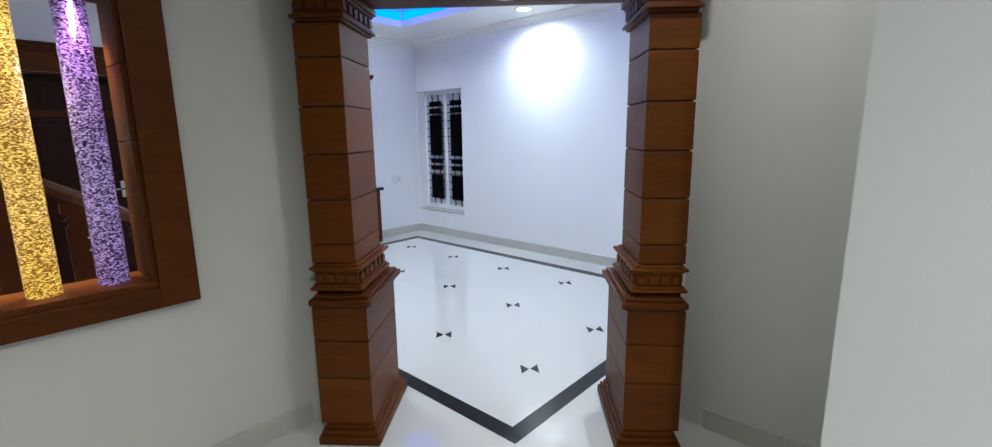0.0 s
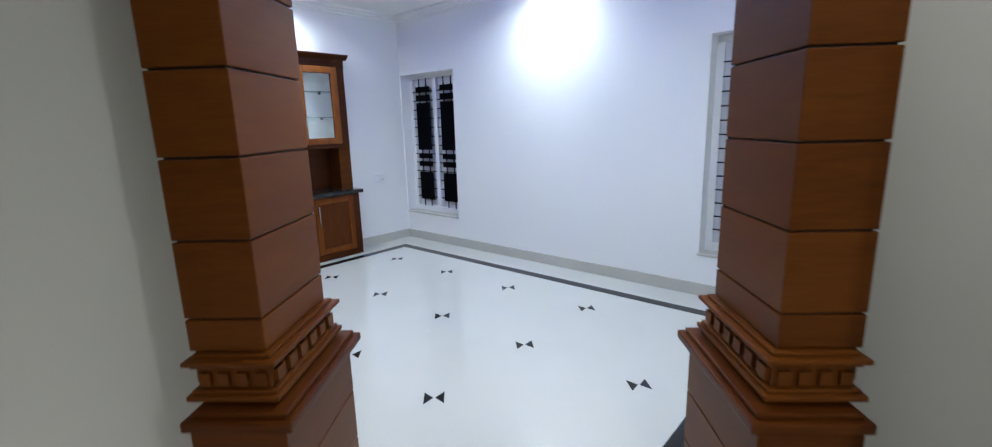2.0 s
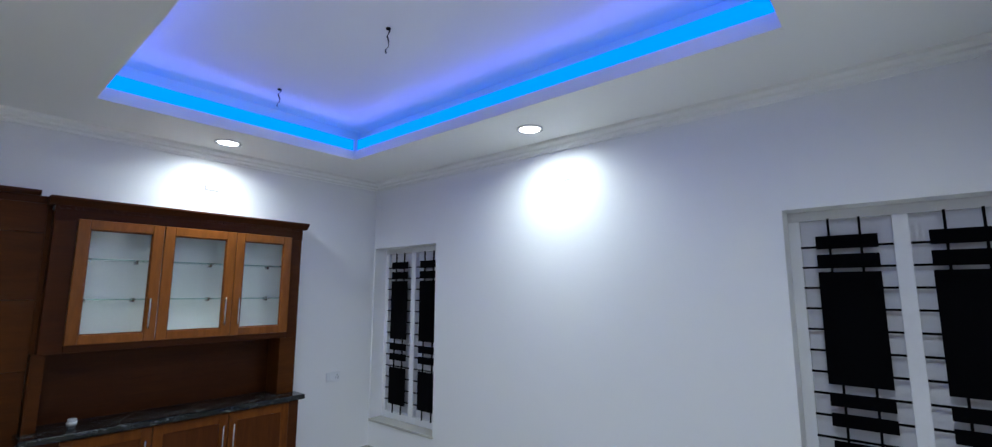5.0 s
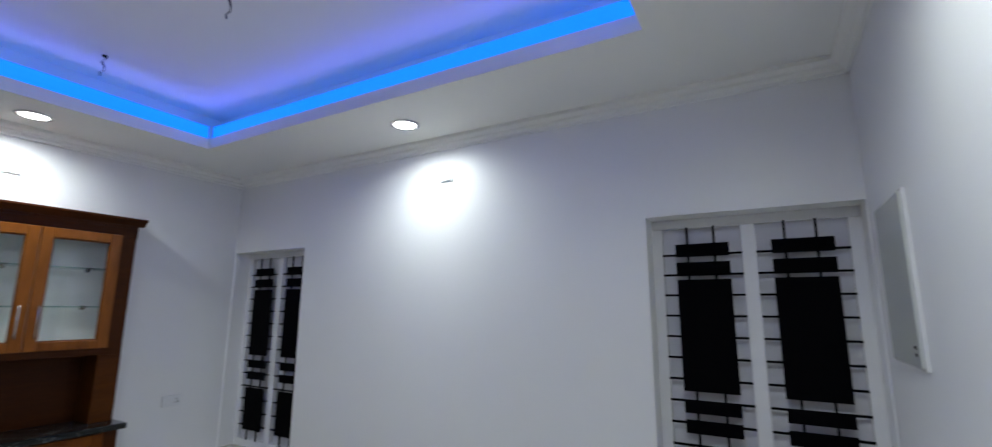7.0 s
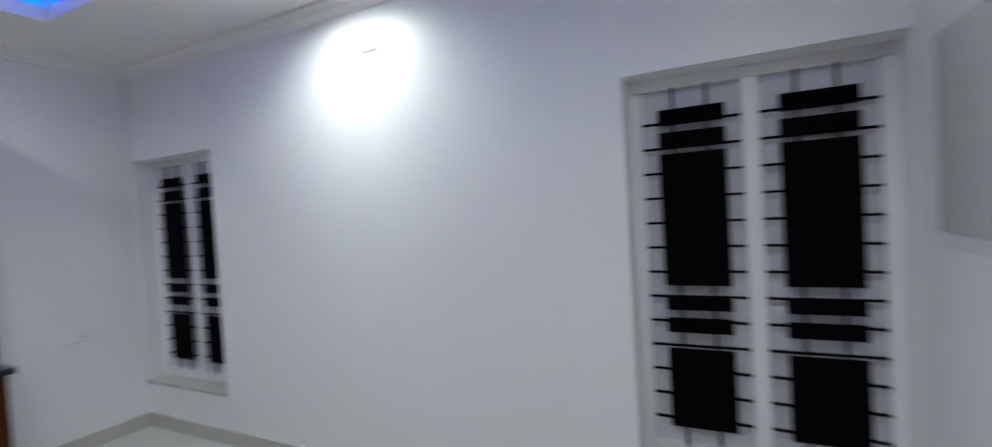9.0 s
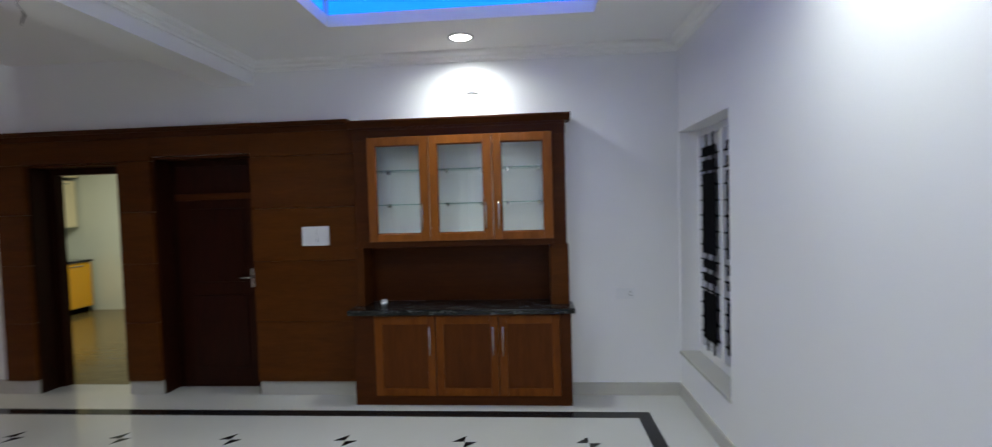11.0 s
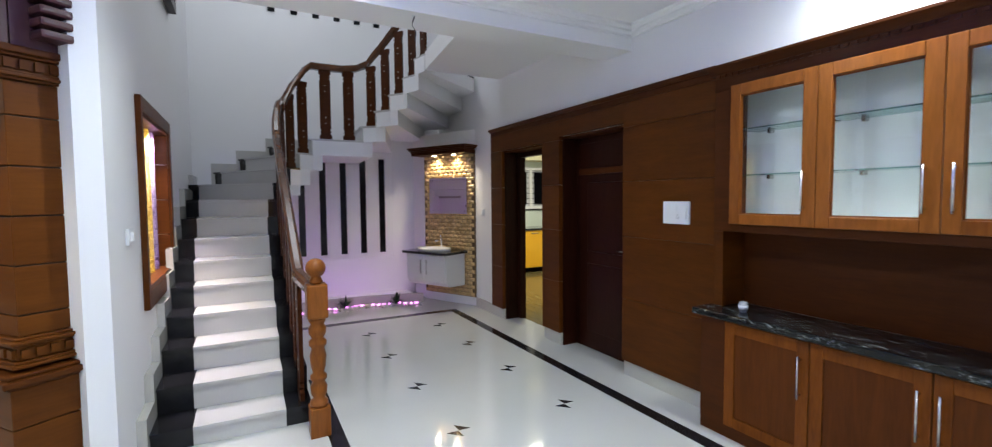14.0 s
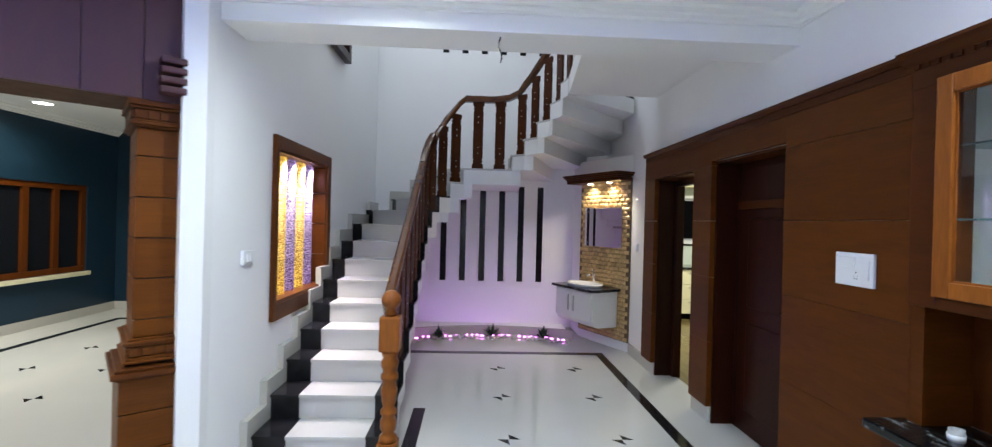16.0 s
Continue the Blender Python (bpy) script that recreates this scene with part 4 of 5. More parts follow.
def along(k, f):
    a, c = Vector(INNER[k]), Vector(OUTER[k])
    return a + (c - a) * f


def spart(name, pts, z0, z1, mat, label=""):
    return part(name, prism(nb(), [(p[0] - SO.x, p[1] - SO.y) for p in pts], z0, z1), mat, stairs, label)


NST = 18
for k in range(NST):
    z = tread_z(k + 1)
    wid = (Vector(OUTER[k]) - Vector(INNER[k])).length
    wid2 = (Vector(OUTER[k + 1]) - Vector(INNER[k + 1])).length
    corner = [Vector((XC, YS))] if k == 9 else []
    poly = [along(k, 0), along(k + 1, 0), along(k + 1, 1), *corner, along(k, 1)]
    low = 0.0 if k == 0 else z - (0.14 if k < 10 else 0.20)
    spart("step_slab", poly, max(low, 0.0), z - 0.022, WHITE)
    di, do = 0.165, (0.27 - 0.016 * k) if k < 6 else 0.18
    a0, a1, c0, c1 = di / wid, di / wid2, 1 - do / wid, 1 - do / wid2
    fwd = (along(k + 1, 0.5) - along(k, 0.5)).normalized()
    nose = fwd * 0.03
    mid = [along(k, a0) - nose, along(k + 1, a1), along(k + 1, c1), along(k, c0) - nose]
    if k == 9:
        mid = [along(k, a0) - nose, along(k + 1, a1), along(k + 1, c1), Vector((XC - 0.16, YS + 0.16)), along(k, c0) - nose]
    spart("tread", mid, z - 0.021, z, STEPWHITE)
    dark = BLACKSTONE
    edge = BLACKSTONE if k < 11 else STEPWHITE
    spart("tread_end", [along(k, 0) - nose, along(k + 1, 0), along(k + 1, a1), along(k, a0) - nose], z - 0.021, z, edge, "granite tread end")
    spart("tread_end", [along(k, c0) - nose, along(k + 1, c1), along(k + 1, 1), *corner, along(k, 1) - nose] if k != 9 else [along(k, c0) - nose, Vector((XC - 0.16, YS + 0.16)), Vector((XC, YS)), along(k, 1) - nose], z - 0.021, z, dark)
    zr0 = max(tread_z(k), 0)
    for f0, f1, mat in ((0, a0, edge), (a0, c0, STEPWHITE), (c0, 1, dark)):
        p, q = along(k, f0), along(k, f1)
        spart("riser", [p - fwd * 0.012, q - fwd * 0.012, q - fwd * 0.001, p - fwd * 0.001], zr0 + 0.0005, z - 0.0215, mat)
    if k:
        p, q = along(k, 0.002) + fwd * 0.001, along(k, 0.998) + fwd * 0.001
        spart("riser_slab", [p, q, q + fwd * 0.11, p + fwd * 0.11], max(zr0 - (0.14 if k < 11 else 0.20), 0), z - (0.1405 if k < 10 else 0.2005), WHITE)
    # stepped wall skirting
    o0, o1 = Vector(OUTER[k]), Vector(OUTER[k + 1])
    if k < 9:
        spart("stair_skirting", [(XC - 0.05, o0.y + 0.085), (XC, o0.y + 0.085), (XC, o1.y + (0.085 if k < 8 else 0)), (XC - 0.05, o1.y + (0.085 if k < 8 else 0))], zr0, z + 0.12, SKIRT)
    elif k == 9:
        spart("stair_skirting", [(XC - 0.05, o0.y), (XC, o0.y), (XC, YS), (XC - 0.05, YS)], zr0, z + 0.12, SKIRT)
    if 10 <= k < 14:
        spart("stair_skirting", [(o0.x + 0.05, YS), (o1.x + 0.05, YS), (o1.x + 0.05, YS + 0.014), (o0.x + 0.05, YS + 0.014)], zr0, z + 0.12, SKIRT)

ur = thing("upper_wall_frame", "dark timber frame high on the stair wall", "frame", (XC, -0.25, 3.33))
part("bottom_rail", box(nb(), -0.07, -0.001, -0.32, 0.34, 0.0, 0.09, 0.004), MAHOG, ur)
part("side_rail", box(nb(), -0.07, -0.001, 0.25, 0.34, 0.09, 0.9, 0.004), MAHOG, ur)
part("side_rail", box(nb(), -0.07, -0.001, -0.32, -0.23, 0.09, 0.9, 0.004), MAHOG, ur)

# balustrade: newel, board balusters, handrail
rail = thing("stair_railing", "polished teak stair railing with cut-out board balusters", "railing", (-3.72, 1.85, 0))
RO = Vector((-3.72, 1.85, 0))
nw = part("newel_post", box(nb(), -0.062, 0.062, -0.062, 0.062, 0.0, 0.19, 0.006), HONEY, rail, "turned honey teak newel post")
part("newel_turning", lathe(nb(), [(0.050, 0.19), (0.056, 0.20), (0.056, 0.225), (0.036, 0.245), (0.050, 0.275), (0.053, 0.32), (0.038, 0.35), (0.052, 0.37), (0.052, 0.39), (0.034, 0.41), (0.046, 0.45), (0.052, 0.52), (0.040, 0.57), (0.055, 0.59), (0.055, 0.615), (0.036, 0.635), (0.053, 0.665), (0.055, 0.70), (0.040, 0.725), (0.053, 0.745), (0.053, 0.765)], 24), HONEY, nw)
part("newel_block", box(nb(), -0.064, 0.064, -0.064, 0.064, 0.765, 0.985, 0.014), HONEY, nw)
ball = [(0.034, 0.985), (0.042, 1.0), (0.030, 1.025)] + [(0.062 * math.sin(a), 1.085 - 0.062 * math.cos(a)) for a in [math.pi * (0.17 + 0.83 * i / 10) for i in range(10)]] + [(0.006, 1.148)]
part("newel_ball", lathe(nb(), ball, 24), HONEY, nw)


def edge_at(s):
    """Point of the stair's inner edge at step s (fractional), set 5 cm in."""
    i = min(int(s), len(INNER) - 2)
    f = s - i
    p = Vector(INNER[i]).lerp(Vector(INNER[i + 1]), f)
    d = (Vector(INNER[min(i + 1, len(INNER) - 1)]) - Vector(INNER[i])).normalized()
    return p, d


def baluster(p, d, z0, h, wide=1.0):
    """A flat board with waisted ends."""
    prof = [(0.0, 0.072), (0.055, 0.072), (0.075, 0.05), (0.095, 0.066), (0.115, 0.05), (0.135, 0.064), (h / 2, 0.063), (h - 0.135, 0.064), (h - 0.115, 0.05), (h - 0.095, 0.066), (h - 0.075, 0.05), (h - 0.055, 0.072), (h, 0.072)]
    n = Vector((-d.y, d.x))
    bm = nb()
    vs = []
    for z, w in prof:
        row = []
        for s, t2 in ((-1, -0.014), (1, -0.014), (1, 0.014), (-1, 0.014)):
            q = p + d * (s * w * wide) + n * t2
            row.append(bm.verts.new((q.x - RO.x, q.y - RO.y, z0 + z)))
        vs.append(row)
    for a, c in zip(vs, vs[1:]):
        for i in range(4):
            bm.faces.new((a[i], a[(i + 1) % 4], c[(i + 1) % 4], c[i]))
    bm.faces.new(vs[0][::-1]), bm.faces.new(vs[-1])
    bmesh.ops.recalc_face_normals(bm, faces=bm.faces[:])
    o = part("baluster", bm, TEAKDARK, rail)
    for z in (0.20, 0.27, h - 0.27, h - 0.20):
        c0, c1 = p - n * 0.0165, p + n * 0.0165
        part("inlay_dot", tube(nb(), (c0.x - RO.x, c0.y - RO.y, z0 + z), (c1.x - RO.x, c1.y - RO.y, z0 + z), 0.006, 8), CREAM, o, "small pale inlay dot")
    return o


def inward(p, d):
    n = Vector((-d.y, d.x))
    return p + n * 0.055


RH = 0.86
for k in range(NST):
    steps_at = (0.5,) if k != 12 else (0.27, 0.73)
    for f in steps_at:
        p, d = edge_at(k + f)
        base = tread_z(k + 1)
        baluster(inward(p, d), d, base, RH + 0.04 if k < 8 else RH if k < 13 else RH - 0.10, 1.0 if k == 12 else 1.38 if k < 6 else 1.0 if k < 12 else 0.92)
path = [(-3.72 - RO.x, 1.80 - RO.y, 0.93)]
s = 0.3
while s <= 17.9:
    p, d = edge_at(s)
    q = inward(p, d)
    if s < 9.5:
        zz = tread_z(s + 0.5) + RH + 0.06
    elif s < 12.0:
        zz = 2.541 + (3.155 - 2.541) * (s - 9.5) / 2.5
    else:
        zz = 3.155 + 0.19 * max(s - 12.75, 0)
    path.append((q.x - RO.x, q.y - RO.y, zz))
    s += 0.3
sec = [(-0.034, -0.045), (0.034, -0.045), (0.042, 0.0), (0.036, 0.026), (0.018, 0.038), (-0.018, 0.038), (-0.036, 0.026), (-0.042, 0.0)]
part("handrail", sweep(nb(), path, sec), timber("polished_rail_teak", (0.055, 0.018, 0.008), (0.16, 0.06, 0.02), (3, 3, 3), rough=0.18, coat=0.6), rail, "polished dark teak handrail")


# ---- wall strips, garden bed and wash basin below the stairs ----
for i in range(6):
    x = -3.775 - 0.2935 * i
    st = tagged(part("wall_strip", box(nb(), x - 0.045, x + 0.045, YS, YS + 0.014, 0.69, 2.14, 0.003), BLACKSTONE), "tall narrow black granite strip set on the white wall", "wall strip", "black wall strips")
for i in range(6):
    x = -3.745 - 0.2935 * i
    tagged(part("wall_strip", box(nb(), x - 0.045, x + 0.045, YS, YS + 0.012, 4.15, 5.3, 0.003), BLACKSTONE), "black granite strip on the upper stair wall", "wall strip", "black wall strips")
# fluted wall lining between the strips
pts = [(-5.42, YS), (-5.42, YS + 0.002)]
for i in range(92):
    x = -5.42 + 0.02 * i
    pts += [(x + 0.002, YS + 0.002), (x + 0.005, YS + 0.0055), (x + 0.015, YS + 0.0055), (x + 0.018, YS + 0.002)]
pts += [(-3.58, YS + 0.002), (-3.58, YS)]
solid("wall_lining_fluted", prism(nb(), pts, 0.60, 2.22), WHITE, "white fluted wall lining between the black strips", "wall lining")


def bed_y(x, lift):
    """Front line of the raised bed: it falls back in the middle."""
    return YS + lift + 0.20 * ((x + 4.52) / 1.05) ** 2


xs = [-5.62 + 0.1 * i for i in range(28)]
kerb = [(x, bed_y(x, 0.60)) for x in xs] + [(x, bed_y(x, 0.55)) for x in xs[::-1]]
solid("garden_kerb", prism(nb(), kerb, 0.0, 0.13), SKIRT, "curved grey stone kerb below the stairs", "kerb")
solid("garden_ledge", prism(nb(), [(x, bed_y(x, 0.549)) for x in xs] + [(xs[-1], YS), (xs[0], YS)], 0.0, 0.05), WHITE, "white ledge behind the curved kerb", "ledge")
bm = nb()
rnd = random.Random(4)
for i in range(560):
    x = rnd.uniform(-5.55, -2.98)
    y = bed_y(x, 0.61) + abs(rnd.gauss(0.0, 0.085))
    r = rnd.uniform(0.013, 0.030)
    m = pose(x, y, r * 0.4, rnd.uniform(0, 40), rnd.uniform(0, 40), rnd.uniform(0, 180)) @ Matrix.Diagonal((r * rnd.uniform(0.9, 1.5), r, r * 0.62, 1))
    bmesh.ops.create_icosphere(bm, subdivisions=1, radius=1.0, matrix=m)
tagged(part("pebbles", bm, PEBBLE), "loose pale pebbles along the curved kerb", "pebbles", kind="stuff")
sec = [(-0.008, 0), (0.008, 0), (0.008, 0.014), (-0.008, 0.014)]
strip = [(x, bed_y(x, 0.50), 0.052) for x in xs[1:-1]]
tagged(part("led_strip", sweep(nb(), strip, sec), PINKLED), "glowing pink-violet LED strip behind the kerb", "strip light")
beads = thing("led_beads", "pink-violet LED beads lying among the pebbles", "strip light", (-4.5, YS + 0.7, 0.0))
for i in range(34):
    x = -5.50 + 0.073 * i
    if i % 5 != 4:
        y = bed_y(x, 0.70) + rnd.uniform(-0.03, 0.03)
        part("bead", tube(nb(), (x + 4.5, y - YS - 0.7, 0.022), (x + 4.5 + rnd.uniform(0.02, 0.05), y - YS - 0.7, 0.026), 0.009, 6), BEADLED, beads)


def plant(x, y, seed):
    pl = thing("artificial_plant", "small dark tufted plant in the pebble bed", "plant", (x, y, 0.0), group="tufted plants")
    r2 = random.Random(seed)
    for i in range(46):
        a, t2, ln = r2.uniform(0, 6.28), r2.uniform(0.1, 1.25), r2.uniform(0.12, 0.22)
        d = Vector((math.cos(a) * math.sin(t2), math.sin(a) * math.sin(t2), math.cos(t2)))
        sd = Vector((-math.sin(a), math.cos(a), 0)) * r2.uniform(0.008, 0.014)
        bm2 = nb()
        p0, p1, p2 = Vector((0, 0, 0.0)), d * ln * 0.55 + Vector((0, 0, 0.01)), d * ln - Vector((0, 0, 0.03 * t2))
        v = [bm2.verts.new(q) for q in (p0 - sd * 0.4, p0 + sd * 0.4, p1 + sd, p1 - sd, p2)]
        bm2.faces.new((v[0], v[1], v[2], v[3])), bm2.faces.new((v[3], v[2], v[4]))
        part("leaf", bm2, LEAF, pl)


plant(-3.80, bed_y(-3.80, 0.70), 1), plant(-4.52, bed_y(-4.52, 0.70), 2), plant(-5.22, bed_y(-5.22, 0.70), 3)

# mosaic, mirror and basin on the slanting wall
A, B = Vector((-5.762, -1.845)), Vector((-6.199, -0.980))
bd = (B - A).normalized()
bn = Vector((bd.y, -bd.x)) * (1 if bd.y > 0 else -1)
BW = (B - A).length
TURN_B = math.degrees(math.atan2(bd.y, bd.x))      # local x runs from A to B, local -y faces the room
solid("wall_basin", prism(nb(), [tuple(A), tuple(B), (XW, B.y), (XW, YS), (A.x, YS)], 0, 2.48), WHITE, "white slanting wall behind the wash basin", "wall")
mos = thing("mosaic_panel", "gold glass mosaic panel behind the wash basin", "mosaic", (A.x, A.y, 0), TURN_B, kind="structure")
part("backing", box(nb(), 0.0, BW, -0.010, -0.001, 0.12, 2.19), GROUT, mos)
tile = box(nb(), -0.041, 0.041, -0.016, 0.0, -0.0255, 0.0255)
for v in tile.verts:
    if v.co.y < -0.005:
        v.co.x *= 0.45
        v.co.z *= 0.35
nx, nz = int(BW / 0.086), int(2.05 / 0.055)
first = None
extra = nb()
for j in range(nz):
    z = 0.15 + j * 0.055
    for i in range(nx + 1):
        x = 0.045 + i * 0.086 + (0.043 if j % 2 else 0.0)
        if x > BW - 0.04:
            continue
        if 1.0 < z:
            if first is None:
                first = part("tile", tile, GOLDTILE, mos)
                first.location = (x, -0.010, z)
            else:
                same("tile", first, mos, (x, -0.010, z))
        else:
            for vs in (((-0.041, 0, -0.0255), (0.041, 0, -0.0255), (0.041, 0, 0.0255), (-0.041, 0, 0.0255)),):
                lo = [extra.verts.new((x + c[0], -0.010, z + c[2])) for c in vs]
                hi = [extra.verts.new((x + c[0] * 0.45, -0.026, z + c[2] * 0.35)) for c in vs]
                extra.faces.new(hi)
                for q in range(4):
                    extra.faces.new((lo[q], lo[(q + 1) % 4], hi[(q + 1) % 4], hi[q]))
part("lower_tiles", extra, GOLDTILE, mos, "lower rows of gold tiles", kind="stuff")
hood = thing("mosaic_cornice", "teak pelmet with hidden lights above the mosaic", "pelmet", (A.x, A.y, 2.145), TURN_B)
part("board", box(nb(), -0.02, BW + 0.02, -0.26, -0.021, 0.0, 0.045, 0.004), TEAKDARK, hood)
part("moulding", ring(nb(), -0.02, BW + 0.02, -0.26, -0.06, [(0.012, 0.045, 0.066), (0.028, 0.066, 0.088), (0.045, 0.088, 0.112)]), TEAKDARK, hood)
for f in (0.3, 0.68):
    q = A + bd * (BW * f) + bn * 0.10
    part("small_light", lathe(nb(), [(0.03, -0.001), (0.034, -0.008)], 16, BW * f, -0.10), WARMDISC, hood)
    spot(q.x, q.y, 2.115, 17, (1.0, 0.87, 0.64), 150, 0.03)
mir = thing("wall_mirror", "frameless rectangular mirror with steel studs on the mosaic", "mirror", (A.x, A.y, 0), TURN_B)
mx0, mx1 = 0.125, 0.835
part("mirror_glass", box(nb(), mx0, mx1, -0.036, -0.030, 1.30, 1.82), MIRROR, mir)
for x in (mx0 + 0.05, mx1 - 0.05):
    for z in (1.345, 1.775):
        part("stud", tube(nb(), (x, -0.008, z), (x, -0.040, z), 0.014, 12), CHROME, mir)
van = thing("wash_basin_unit", "wall-hung pale vanity with granite top and white basin", "wash basin", (A.x, A.y, 0.045), TURN_B)
vx0, vx1, vd = -0.02, 0.80, 0.48
prof = [(0.70, vd - 0.04), (0.32, vd - 0.06), (0.275, vd - 0.08), (0.25, vd - 0.14), (0.24, 0.03)]
bm = nb()
rows2 = []
for z, d in [(0.70, 0.03)] + prof:
    rows2.append((bm.verts.new((vx0 + 0.06, -d, z)), bm.verts.new((vx1 - 0.02, -d, z))))
for a, c in zip(rows2, rows2[1:]):
    bm.faces.new((a[0], a[1], c[1], c[0]))
bm.faces.new([r[0] for r in rows2][::-1]), bm.faces.new([r[1] for r in rows2])
bm.faces.new((rows2[0][0], rows2[-1][0], rows2[-1][1], rows2[0][1]))
bmesh.ops.recalc_face_normals(bm, faces=bm.faces[:])
part("body", bm, VANITY, van)
for a, c in ((vx0 + 0.075, vx0 + 0.40), (vx0 + 0.405, vx1 - 0.035)):
    d = part("door", box(nb(), a, c, -(vd - 0.030), -(vd - 0.06), 0.33, 0.685, 0.003), VANITY, van)
    hx = c - 0.05 if a < vx0 + 0.3 else a + 0.05
    part("handle", box(nb(), hx - 0.006, hx + 0.006, -(vd - 0.01), -(vd - 0.030), 0.42, 0.62, 0.003), STEEL, d, "steel bar handle")
part("countertop", box(nb(), vx0, vx1 + 0.03, -vd, -0.021, 0.702, 0.735, 0.005), GRANITE, van, "black granite top")
bx, by = (vx0 + vx1) / 2, -0.24
bm = nb()
n = 32
ringz = [(1.0, 0.736), (1.03, 0.765), (1.0, 0.775), (0.88, 0.768), (0.6, 0.745), (0.2, 0.738)]
rr2 = [[bm.verts.new((bx + 0.27 * r * math.cos(6.2832 * i / n), by + 0.19 * r * math.sin(6.2832 * i / n), z)) for i in range(n)] for r, z in ringz]
for a, c in zip(rr2, rr2[1:]):
    for i in range(n):
        bm.faces.new((a[i], a[(i + 1) % n], c[(i + 1) % n], c[i])).smooth = True
bm.faces.new(rr2[-1]), bm.faces.new(rr2[0][::-1])
part("bowl", bm, CERAMIC, van, "white ceramic basin")
bm = tube(nb(), (bx, by + 0.16, 0.77), (bx, by + 0.16, 0.90), 0.016, 12)
tube(bm, (bx, by + 0.16, 0.885), (bx, by + 0.03, 0.865), 0.012, 12), tube(bm, (bx, by + 0.16, 0.90), (bx + 0.0, by + 0.13, 0.945), 0.008, 10)
part("tap", bm, CHROME, van, "chrome mixer tap")


# ---- kitchen seen through the doorway ----
def kitchen_unit(x0, x1, z0, z1, y0, y1, mat, drawers, label):
    k = thing("kitchen_unit", label, "kitchen cabinet", (x0, y0, z0))
    w, d, h2 = x1 - x0, y1 - y0, z1 - z0
    part("carcass", box(nb(), 0, w, 0, d - 0.02, 0, h2), CREAMLAM, k)
    for i in range(drawers):
        a, c = h2 * i / drawers + 0.004, h2 * (i + 1) / drawers - 0.004
        dr2 = part("front", box(nb(), 0.004, w - 0.004, d - 0.02, d, a, c, 0.002), mat, k)
        part("handle", box(nb(), w * 0.3, w * 0.7, d, d + 0.02, c - 0.06, c - 0.045, 0.003), STEEL, dr2)


ends = [-9.80, -9.24, -8.79, -8.32, -7.80, -7.32, -6.88, -6.44]
for i, (x0, x1) in enumerate(zip(ends, ends[1:])):
    kitchen_unit(x0, x1 - 0.004, 0.10, 0.86, -3.75, -3.15, CREAMLAM if i % 2 else YELLOWLAM, 3 if i % 2 else 1, "cream kitchen drawer unit" if i % 2 else "yellow kitchen base cabinet")
b = box(nb(), -9.8, -6.43, -3.70, -3.22, 0.0, 0.10)
tagged(part("kitchen_plinth", b, IRON), "dark recessed kitchen plinth", "plinth")
tagged(part("kitchen_counter", box(nb(), -9.8, -6.43, -3.75, -3.12, 0.862, 0.90, 0.004), GRANITE), "dark granite kitchen worktop", "countertop")
for x0, x1 in ((-9.86, -9.42), (-7.84, -7.30), (-7.28, -6.74)):
    kitchen_unit(x0, x1, 1.45, 2.25, -3.75, -3.42, CREAMLAM, 1, "cream kitchen wall cabinet")
for i in range(5):
    kitchen_unit(-9.86 + 0.68 * i, -9.86 + 0.68 * i + 0.674, 2.30, 2.96, -3.75, -3.36, CREAMLAM, 1, "cream kitchen loft cabinet below the ceiling")
kw = thing("window_3", "white kitchen window with black plate grille at night", "window", (-9.34, -3.75, 1.28), kind="structure")
kl, kh = 1.42, 0.90
NIGHT = plain("night_glass", (0.01, 0.012, 0.015), 0.05, bump=0)
part("window_head", box(nb(), 0, kl, -0.12, -0.02, kh - 0.06, kh, 0.004), FRAMEWHITE, kw), part("window_rail", box(nb(), 0, kl, -0.12, -0.02, 0, 0.06, 0.004), FRAMEWHITE, kw)
part("window_sill", box(nb(), -0.02, kl + 0.02, -0.02, 0.03, -0.03, 0.0, 0.004), BLACKSTONE, kw, "dark stone sill")
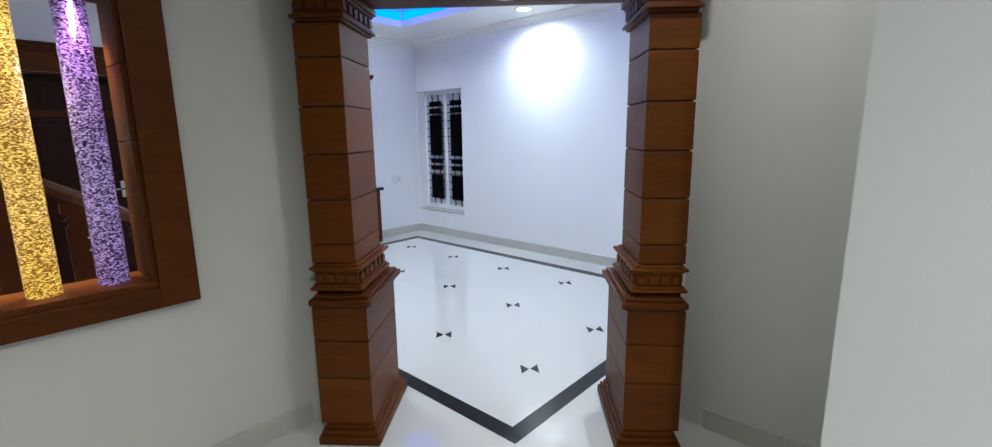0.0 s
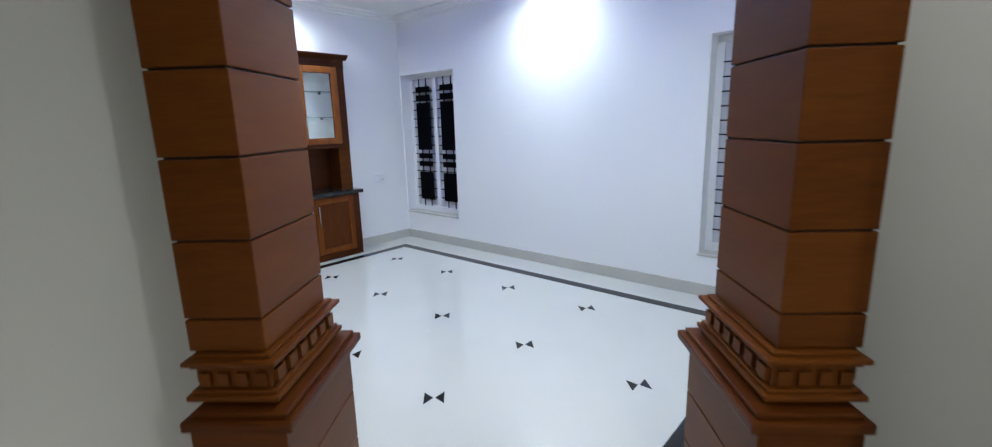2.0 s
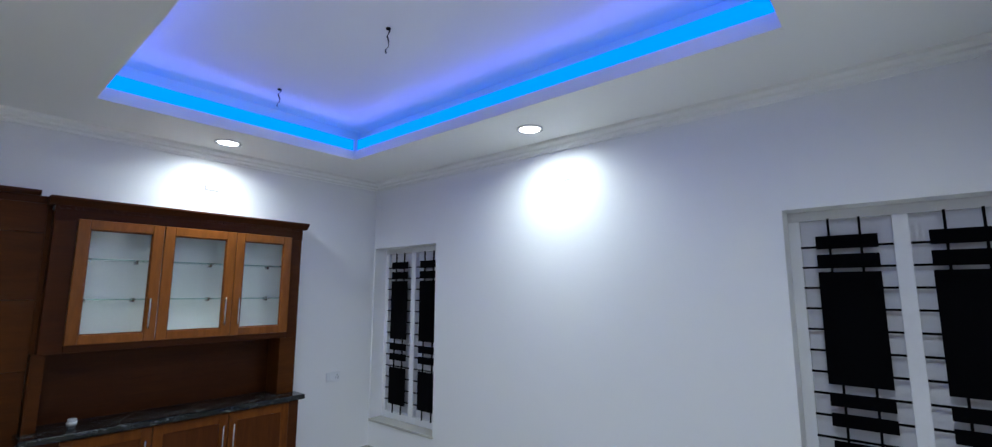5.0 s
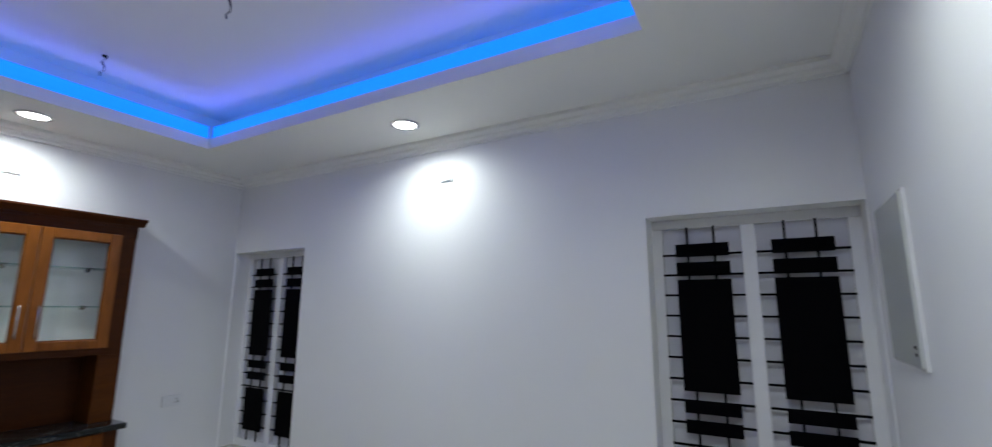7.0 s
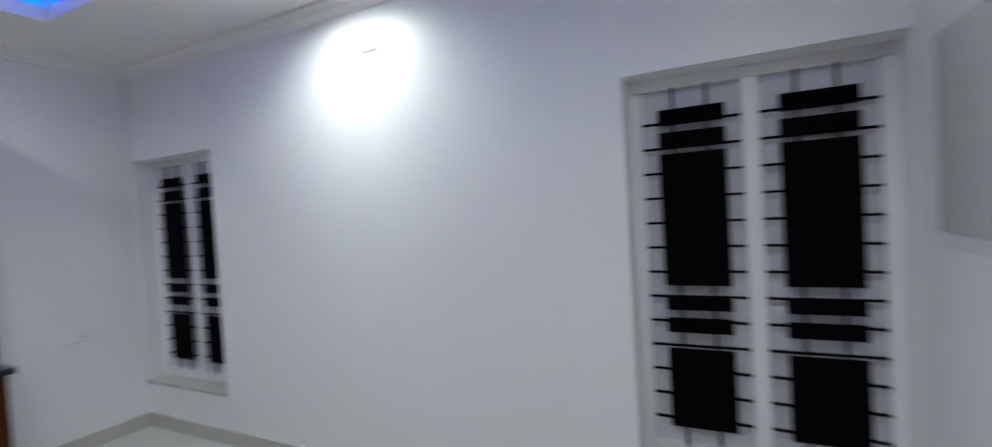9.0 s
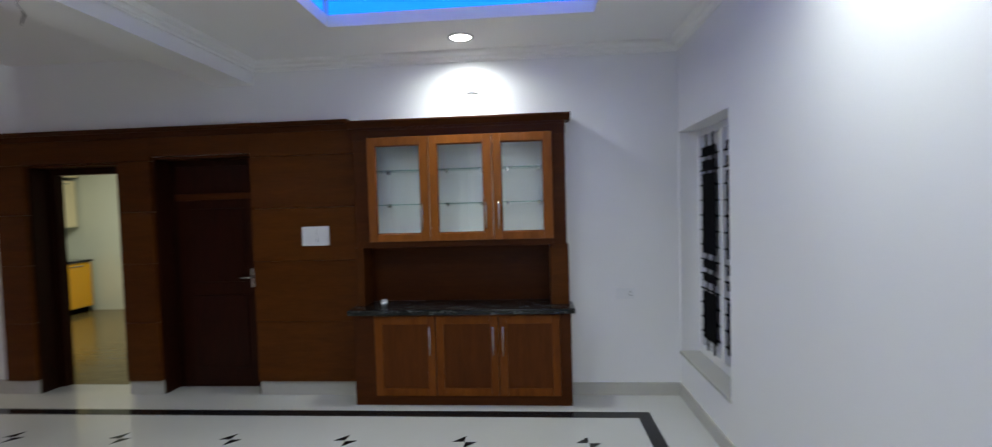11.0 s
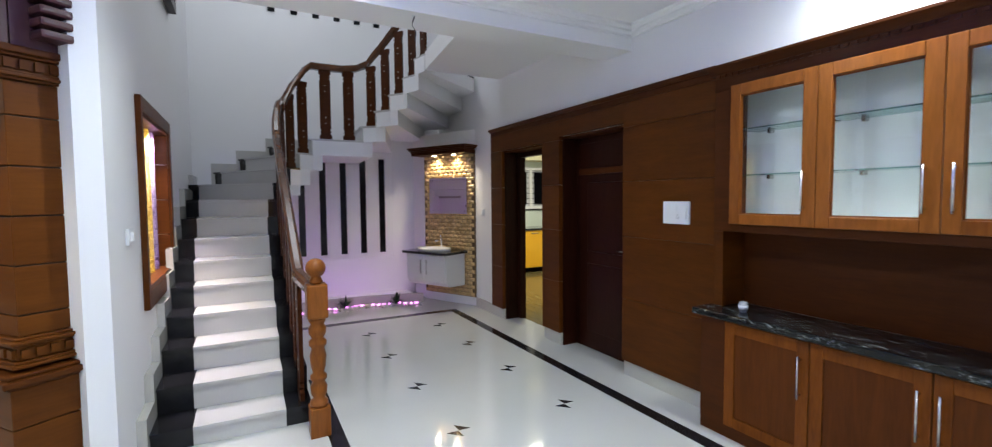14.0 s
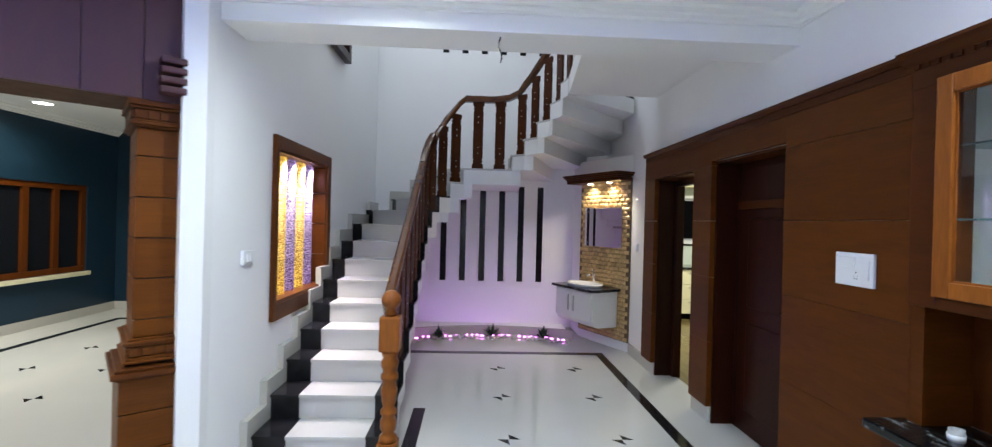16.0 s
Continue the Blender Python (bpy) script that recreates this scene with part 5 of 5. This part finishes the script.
for i in range(4):
    a = i * (kl - 0.06) / 3
    part("window_mullion", box(nb(), a, a + 0.06, -0.12, -0.02, 0.06, kh - 0.06, 0.004), FRAMEWHITE, kw)
    if i < 3:
        c = (i + 1) * (kl - 0.06) / 3
        part("pane", box(nb(), a + 0.06, c, -0.10, -0.09, 0.06, kh - 0.06), FROST, kw, "pale shutter behind the grille")
        bm = nb()
        for j in range(7):
            box(bm, a + 0.055, c + 0.005, -0.062, -0.052, 0.11 + 0.112 * j, 0.121 + 0.112 * j)
        box(bm, a + 0.13, c - 0.07, -0.050, -0.042, 0.10, kh - 0.10, 0.002)
        part("grille", bm, IRON, kw, "black iron grille with a flat plate")
tl = thing("tube_light", "lit white tube light near the kitchen ceiling", "light", (-8.0, -1.6, 2.93))
part("body", box(nb(), -0.6, 0.6, -0.15, 0.15, 0.0, 0.069, 0.01), PLASTIC, tl)

# ---- sitting room window with timber frame ----
sw = thing("window_4", "timber-framed window with dark night panes in blue wall", "window", (1.65, -2.66, 0.69), kind="structure")
part("window_sill", box(nb(), -0.05, 0.0, -0.03, 1.99, -0.06, 0.0, 0.004), CREAMLAM, sw, "pale window sill")
wl, wh = 1.96, 1.29
part("head", box(nb(), 0.02, 0.10, 0, wl, wh - 0.08, wh, 0.004), TEAKUP, sw), part("bottom_rail", box(nb(), 0.02, 0.10, 0, wl, 0.0, 0.08, 0.004), TEAKUP, sw)
for i in range(5):
    y = i * (wl - 0.09) / 4
    part("mullion", box(nb(), 0.02, 0.10, y, y + 0.09, 0.08, wh - 0.08, 0.004), TEAKUP, sw)
    if i < 4:
        part("pane", box(nb(), 0.06, 0.066, y + 0.09, y + (wl - 0.09) / 4, 0.08, wh - 0.08), plain("night_pane", (0.008, 0.009, 0.012), 0.05, bump=0), sw, "black night glass")
switch_plate((1.22, -3.25, 0.413), 90, 0.16, 0.075, [("socket", 0.04, 0, 0.04, 0.05), ("rocker", -0.03, 0, 0.03, 0.05)], "white socket plate low on the blue wall")
